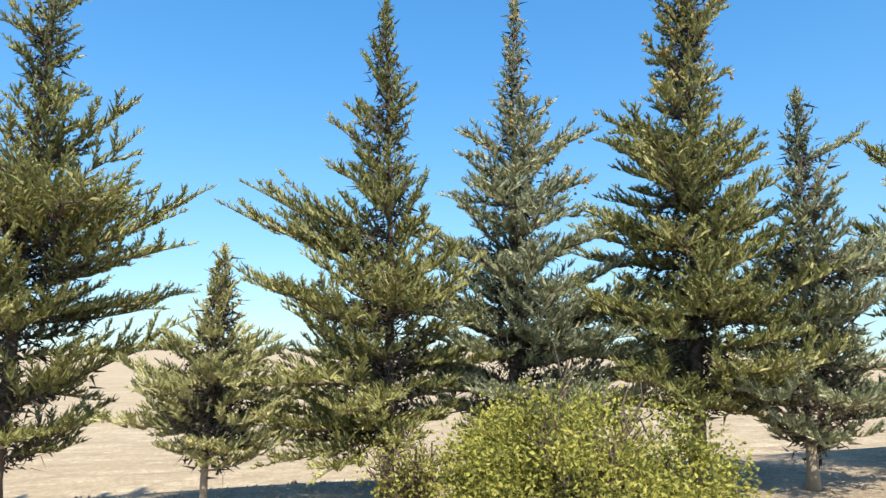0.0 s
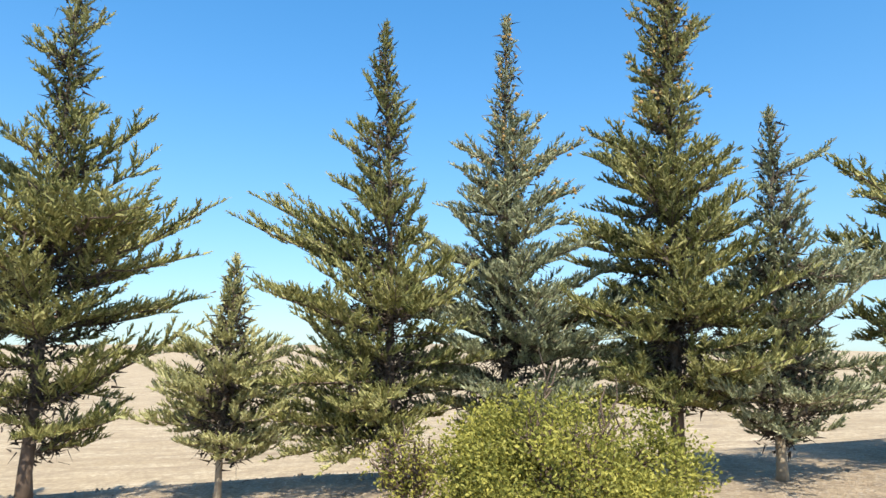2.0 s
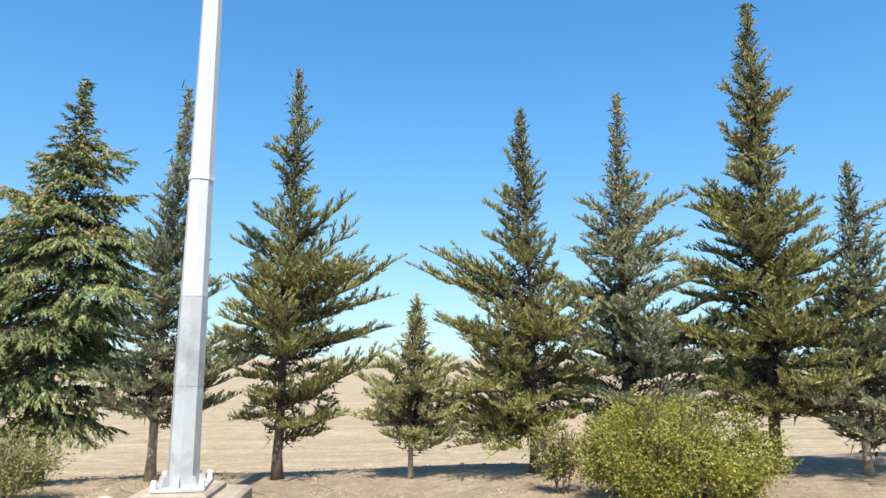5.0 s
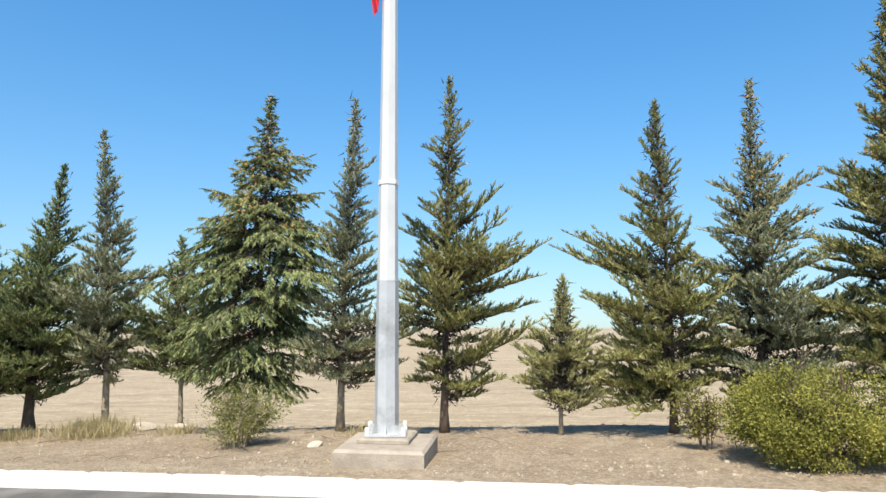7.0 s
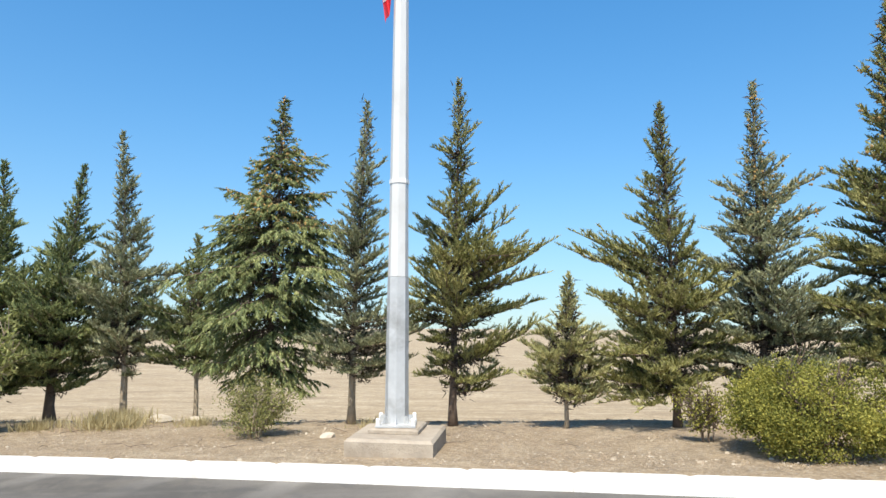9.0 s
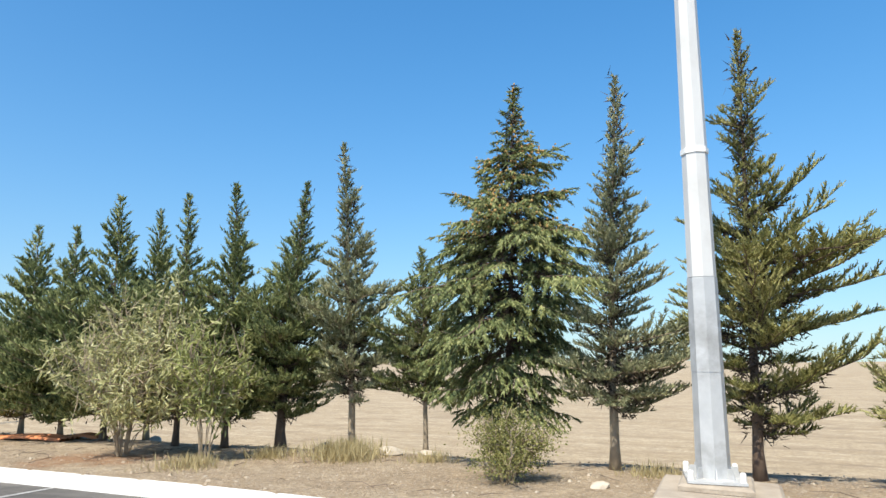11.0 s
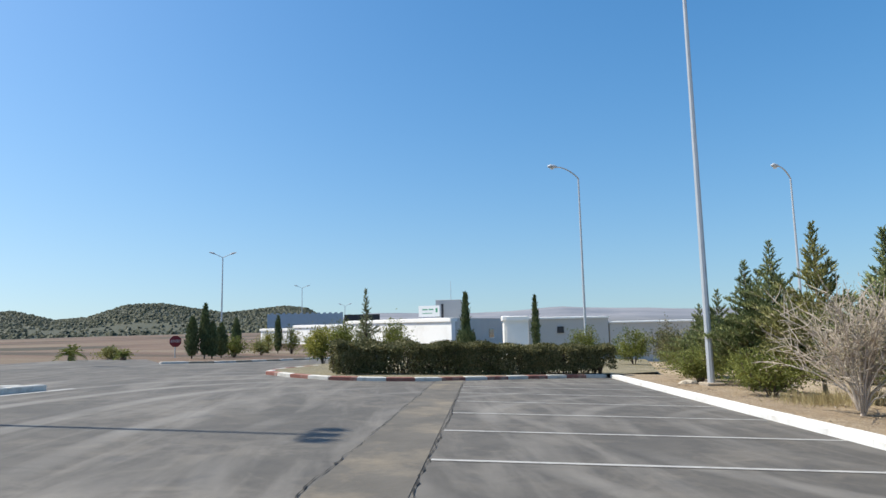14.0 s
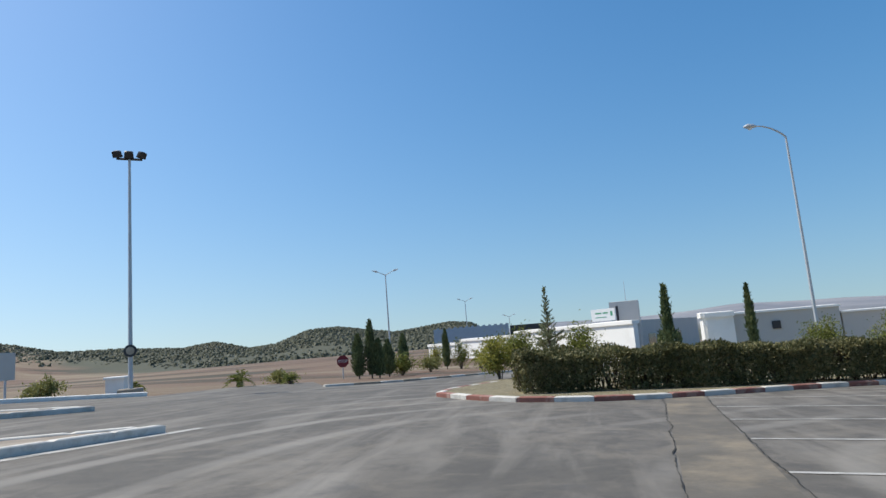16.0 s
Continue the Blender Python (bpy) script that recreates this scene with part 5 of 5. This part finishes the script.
wall_run(shade, "rear_wall", (-72.7, -16.8), (-79, -32), 1.35, -3.4, 0.35, M_WHITEWALL)
g = Geo()
v = [(-53.7, -17.5, 1.2), (-72.4, -17.0, 1.2), (-78.6, -31.8, 1.2), (-64.3, -30.4, 1.2)]
g.add(v + [(x, y, z - 0.15) for x, y, z in v], [(0, 1, 2, 3), (7, 6, 5, 4)])
part("roof", g, M_GREY_AND_SHADED, shade)
for t in (0.12, 0.55):
    x, y = -53.5 - 19.0 * t, -17.05 + 0.45 * t
    g = Geo()
    g.box(pose(x, y + 0.2, -0.35, 0, 0, -4.5), 1.5, 0.06, 0.75)
    w = part("window", g, M_GLASS, shade, "dark window pane")
    g = Geo()
    g.box(pose(x, y + 0.22, -0.41, 0, 0, -4.5), 1.66, 0.1, 0.05)
    part("sill", g, M_WHITEWALL, w)
# the white works stand farther off than the blocks beside them
WORKS = Matrix.Translation((-9.56, -5.374, 0.60)) @ Matrix.Rotation(radians(-0.52), 4, 'Z') @ Matrix.Scale(1.33, 4) @ Matrix.Translation((9.56, 5.374, -0.829))
tower = thing("stair_tower", "square grey concrete tower with a narrow slot", "tower", "", (-70.8, -22.4, 1.2), 12)
g = Geo()
g.box(pose(0, 0, 0), 2.3, 2.6, 2.15, 1.0, 0.02)
part("body", g, M_GREY_AND_SHADED, tower)
for sy in (-0.62, -0.2):
    g = Geo()
    g.box(pose(1.16, sy, 0.15), 0.06, 0.22, 1.6)
    part("slot", g, M_DARKMETAL if sy < -0.5 else M_GREY_AND_SHADED, tower)
g = Geo()
g.tube([(0, 0.2, 2.1), (0, 0.2, 4.1)], [0.03, 0.015], 6)
part("aerial", g, M_STEEL, tower)
sign = thing("roof_sign", "white and green roof sign with unreadable lettering", "sign", "", (-66.2, -23.1, 1.2), 76)
for sx in (-0.8, 0.8):
    g = Geo()
    g.tube([(sx, 0, 0), (sx, 0, 0.5)], [0.04, 0.04], 6)
    part("post", g, M_STEEL, sign)
g = Geo()
g.box(pose(0, 0, 0.45), 2.35, 0.14, 1.05)
part("board", g, M_SIGNWHITE, sign)
for bx, bz, bw, bh in ((-0.45, 1.08, 0.6, 0.11), (0.25, 1.08, 0.5, 0.11), (-0.2, 0.74, 1.1, 0.06), (0.85, 0.85, 0.2, 0.4)):
    for sy in (-0.076, 0.076):
        g = Geo()
        g.box(pose(bx, sy, bz), bw, 0.012, bh)
        part("lettering_bar", g, M_SIGNGREEN, sign)
for ob in (white, shade, tower, sign):
    ob.matrix_world = WORKS @ ob.matrix_basis
canopy = thing("sheet_canopy", "blue-grey corrugated sheet hall with a toothed edge", "hall", "", (0, 0, 0))
ca, cb = Vector((-86.5, -53.5, 0)), Vector((-91.5, -44.2, 0))
for k in range(26):
    p, q = ca.lerp(cb, k / 26), ca.lerp(cb, (k + 0.995) / 26)
    wall_run(canopy, "sheet_panel", (p.x, p.y), (q.x, q.y), 2.72 + (0.16 if k % 2 else 0.0), -3.5, 0.12, M_SHEET)
wall_run(canopy, "end_wall", (-91.7, -44.1), (-94.0, -39.5), 2.5, -3.5, 0.2, M_DARKMETAL, "dark open end")
canopy.matrix_world = WORKS @ canopy.matrix_basis
block = thing("factory_block", "long low white factory block, fronts greyed as shaded, with bright parapet", "building", "factory blocks", (0, 0, 0))
wall_run(block, "end_wall", (-57.8, -13.7), (-56.1, -13.25), 1.28, -3.4, 0.3, M_WHITEWALL, coping=0.35)
wall_run(block, "pillar_wall", (-56.05, -13.2), (-56.3, -11.6), 1.26, -3.4, 0.3, M_WHITEWALL, coping=0.35)
# White fronts turned from the sun: their shade is put into the grey.
wall_run(block, "front_wall", (-56.9, -11.7), (-59.5, -5.8), 1.15, -3.4, 0.3, M_GREY_AND_SHADED, coping=0.16, cop_mat=M_WHITEWALL)
wall_run(block, "front_wall", (-59.6, -5.7), (-63.2, 3.5), 0.72, -3.6, 0.3, M_GREY_AND_SHADED, coping=0.14, cop_mat=M_WHITEWALL)
wall_run(block, "front_wall", (-63.5, 3.6), (-67.5, 14), 0.45, -3.8, 0.3, M_GREY_AND_SHADED, coping=0.14, cop_mat=M_WHITEWALL)
g = Geo()
v = [(-57.2, -12.0, 0.9), (-59.7, -5.8, 0.9), (-75, -9, 0.9), (-73, -15.2, 0.9)]
g.add(v + [(x, y, z - 0.15) for x, y, z in v], [(3, 2, 1, 0), (4, 5, 6, 7)])
part("roof", g, M_GREY_AND_SHADED, block)
g = Geo()
g.box(pose(-57.75, -9.3, -0.1, 0, 0, 113), 0.5, 0.1, 0.5)
part("vent", g, M_DARKMETAL, block)

twin_lamp(-75.2, -52.0, far_z(-75.2, -52.0), 9.58 - far_z(-75.2, -52.0), 122)
twin_lamp(-125.3, -68.2, far_z(-125.3, -68.2), 8.7 - far_z(-125.3, -68.2), 122)
twin_lamp(-149.0, -69.4, far_z(-149, -69.4), 7.6, 122)

# stop sign
st = thing("stop_sign", "faded red octagonal stop sign on a grey post", "road sign", "", (-41.7, -31.6, far_z(-41.7, -31.6)), 140)
g = Geo()
g.tube([(0, 0, 0), (0, 0, 1.3)], [0.035, 0.035], 8)
part("post", g, M_STEEL, st)
g = Geo()
g.tube([(0, -0.05, 1.0), (0, -0.07, 1.0)], [0.37, 0.37], 8)
pl = part("plate", g, M_SIGNRED, st)
pl.matrix_basis = Matrix.Translation((0, 0, 1.0)) @ Matrix.Rotation(radians(22.5), 4, 'Y') @ Matrix.Translation((0, 0, -1.0))
cu = bpy.data.curves.new("stop_text", 'FONT')
cu.body, cu.size, cu.align_x, cu.align_y, cu.extrude = "STOP", 0.24, 'CENTER', 'CENTER', 0.004
tx = new("lettering", cu)
tx.parent = st
tx.matrix_basis = pose(0, -0.08, 1.0, 90, 0, 0)
cu.materials.append(M_SIGNWHITE)

# signs and box by the mast
sg = thing("road_sign", "grey road sign seen from behind on a post", "road sign", "", (-24.15, -32.7, far_z(-24.15, -32.7) + 0.06), 35)
g = Geo()
g.tube([(0, 0, 0), (0, 0, 1.75)], [0.04, 0.04], 8)
part("post", g, M_STEEL, sg)
g = Geo()
g.box(pose(0.0, 0.05, 0.75), 0.95, 0.03, 1.0)
part("panel", g, M_GREY_AND_SHADED, sg)
bx = thing("utility_box", "white painted masonry utility box with a flat lid", "utility box", "", (-27.9, -31.8, lot_z(-27.9, -31.8) - 0.05), 40)
g = Geo()
g.box(pose(0, 0, 0), 0.95, 0.7, 0.68)
part("body", g, M_WHITEWALL, bx)
g = Geo()
g.box(pose(0, 0, 0.68), 1.08, 0.82, 0.09, 1.0, 0.02)
part("lid", g, M_WHITEWALL, bx)


def slim_cypress(x, y, height, r, seed, label, mat=None, ball=0.0, zf=far_z):
    rng = np.random.default_rng(seed)
    root = thing("slim_cypress", label, "cypress", "slim cypresses", (x, y, zf(x, y)))
    g = Geo()
    g.tube([(0, 0, -0.1), (0, 0, height * 0.5), (0, 0, height * 0.97)], [0.05, 0.035, 0.006], 6)
    part("trunk", g, M_BARK, root)
    n = 2600
    t = rng.random(n)
    a = rng.uniform(0, 6.283, n)
    rr = r * np.interp(t, [0, 0.12, 0.5, 0.8, 1], [0.55, 0.95, 1, 0.6, 0.06]) * np.sqrt(rng.random(n)) * (1 + 0.18 * np.sin(a * 3 + t * 14))
    p = np.stack([np.cos(a) * rr, np.sin(a) * rr, (0.06 + 0.94 * t) * height], 1)
    if ball:
        k = n // 3
        d = rng.normal(size=(k, 3))
        d /= np.linalg.norm(d, axis=1)[:, None]
        p[:k] = d * ball * rng.uniform(0.7, 1, k)[:, None] + np.array([0, 0, ball + 0.75])
        p[k:, 2] = p[k:, 2] * 0.72 + height * 0.28
    ax = rng.normal(size=p.shape) * 0.35 + np.array([0, 0, 1.0])
    g = Geo()
    g.leaves(p, ax, rng.uniform(0.12, 0.26, n), rng.uniform(0.04, 0.08, n), rng)
    part("crown", g, mat or M_SLIM, root, kind="stuff")


isl_z = lambda x, y: lot_z(x, y) + 0.1
slim_cypress(-40.1, -12.55, 3.55, 0.22, 71, "slim clipped cypress above a rounded ball of green", None, 0.5, isl_z)
slim_cypress(-48.3, -10.0, 4.0, 0.25, 72, "slim dark cypress behind the hedge", None, 0.0, isl_z)
slim_cypress(-41.15, -29.05, 3.2, 0.32, 73, "tall slim dark cypress by the road")
slim_cypress(-40.7, -29.6, 2.4, 0.38, 74, "slim dark cypress by the road")
slim_cypress(-41.4, -28.7, 2.1, 0.34, 75, "slim dark cypress by the road")
slim_cypress(-43.3, -29.4, 2.1, 0.34, 76, "slim dark cypress by the road")
slim_cypress(-48.0, -31.5, 2.6, 0.36, 77, "slim dark cypress by the road")
slim_cypress(-57.3, -33.6, 3.2, 0.32, 78, "slim dark cypress against the white wall")
z_ = isl_z(-33.9, -15.5)
conifer(-33.9, -15.5, z_ + 3.3, [(z_ + 0.5, 0.4, 0.4), (z_ + 1.5, 0.46, 0.46), (z_ + 2.0, 0.26, 0.26), (z_ + 2.8, 0.16, 0.16), (z_ + 3.3, 0.02, 0.02)], M_CYPRESS_BLUE, 79, "small spire-topped fir rising behind the hedge", 0.5, zf=isl_z, group="")
for x, y, r, h, sd, m in ((-36.6, -17.6, 0.9, 2.0, 80, M_SHRUB), (-37.9, -15.6, 1.0, 1.9, 81, M_SHRUB), (-35.2, -18.2, 0.8, 1.7, 82, M_YELLOW), (-47.0, -7.0, 1.0, 2.0, 83, M_SHRUB), (-45.2, -4.2, 1.1, 1.7, 84, M_SHRUB), (-47.5, -2.2, 1.3, 2.1, 85, M_HEDGE), (-43.5, -2.2, 1.2, 1.6, 86, M_HEDGE), (-40.0, -1.2, 1.3, 2.0, 87, M_HEDGE), (-36.5, -0.9, 1.2, 1.7, 88, M_SHRUB)):
    shrub("shrub", x, y, r, r, h, m, sd, "loose green garden shrub on the island", 3600, 0.12, 0.055, 10, zf=isl_z)
for x, y, r, h, sd, m in ((-57.9, -35.0, 1.1, 1.9, 91, M_YELLOW), (-57.9, -32.6, 1.0, 2.2, 92, M_SHRUB), (-55.3, -26.9, 1.2, 2.4, 93, M_YELLOW), (-45.0, -29.6, 0.9, 1.3, 94, M_SHRUB), (-51.5, -31.6, 1.0, 1.2, 95, M_OLIVE), (-25.6, -32.9, 0.7, 0.75, 96, M_OLIVE), (-36.6, -31.4, 0.9, 0.6, 97, M_OLIVE)):
    shrub("shrub", x, y, r, r, h, m, sd, "loose green roadside shrub", 1900, 0.14, 0.06, 10, zf=far_z)


def palm(x, y, height, n, length, seed, label):
    rng = np.random.default_rng(seed)
    root = thing("palm", label, "palm", "young palms", (x, y, far_z(x, y)))
    g = Geo()
    g.tube([(0, 0, -0.1), (0, 0, height * 0.5), (0, 0, height)], [0.16, 0.14, 0.12], 8)
    part("trunk", g, M_BARK, root)
    for k in range(n):
        a, e = k * 2.4 + rng.normal() * 0.2, rng.uniform(0.15, 1.2)
        s = np.linspace(0, 1, 12)
        p = np.stack([math.cos(a) * s * math.cos(e) * length, math.sin(a) * s * math.cos(e) * length, height + length * (math.sin(e) * s - 0.75 * s ** 2.2 * math.cos(e))], 1)
        g = Geo()
        g.tube(p, 0.018 * (1 - 0.8 * s), 4, False)
        lat = np.array([-math.sin(a), math.cos(a), 0])
        b = np.repeat(p[2:], 4, 0)
        sgn = np.tile([1, -1, 1, -1], len(p) - 2)[:, None]
        d = lat * sgn * 0.8 + np.gradient(p, axis=0)[2:].repeat(4, 0) * 4 / length + rng.normal(size=(len(b), 3)) * 0.12
        g.leaves(b, d, 0.3 * length, 0.035, rng)
        part("frond", g, M_SHRUB, root)


palm(-32.6, -30.1, 0.3, 14, 0.75, 101, "low young palm at the roadside")
palm(-34.9, -29.2, 0.2, 12, 0.6, 102, "low young palm at the roadside")
palm(-29.8, -33.8, 0.2, 12, 0.6, 103, "low young palm at the roadside")
palm(-56.9, -30.3, 0.7, 16, 1.35, 104, "young palm with arching fronds by the white wall")

# woods on the hills: clumps too far to tell apart
rng = np.random.default_rng(5)
n = 24000
yw, dd = np.radians(rng.uniform(110, 176, n)), rng.uniform(0, 1, n) ** 0.8 * 330 + 235
wx, wy = CENTRE[0] - np.sin(yw) * dd, CENTRE[1] + np.cos(yw) * dd
keep = ((np.sin(wx * 0.03) + np.sin(wy * 0.037 + 1) + rng.normal(size=n) * 0.6 > -0.7) | (dd > 330)) & (dd > 250 + np.clip((np.degrees(yw) - 140) * 14, 0, 130) + rng.normal(size=n) * 12)
wx, wy = wx[keep], wy[keep]
wz = land(wx, wy) - 0.3
cl = np.array([(1, 0, 0), (0, 1, 0), (-1, 0, 0), (0, -1, 0), (0.42, 0.3, 0.9), (-0.3, 0.42, 1.0), (-0.42, -0.3, 0.85), (0.3, -0.42, 1.05)])
g = Geo()
sz = rng.uniform(0.7, 1.7, len(wx))
an = rng.uniform(0, 6.28, len(wx))
c, sn = np.cos(an)[:, None], np.sin(an)[:, None]
jit = cl[None] * rng.uniform(0.7, 1.3, (len(wx), 8, 1))
vx = (jit[..., 0] * c - jit[..., 1] * sn) * sz[:, None] + wx[:, None]
vy = (jit[..., 0] * sn + jit[..., 1] * c) * sz[:, None] + wy[:, None]
vz = jit[..., 2] * (sz * rng.uniform(0.4, 0.95, len(wx)))[:, None] + wz[:, None]
q = np.array([(0, 1, 5, 4), (1, 2, 6, 5), (2, 3, 7, 6), (3, 0, 4, 7), (4, 5, 6, 7)])
g.add(np.stack([vx, vy, vz], -1), (np.arange(len(wx))[:, None, None] * 8 + q[None]))
tagged(part("far_woods", g, M_WOODS, smooth=True), "dark evergreen scrub covering the distant hills", "woods", kind="stuff")
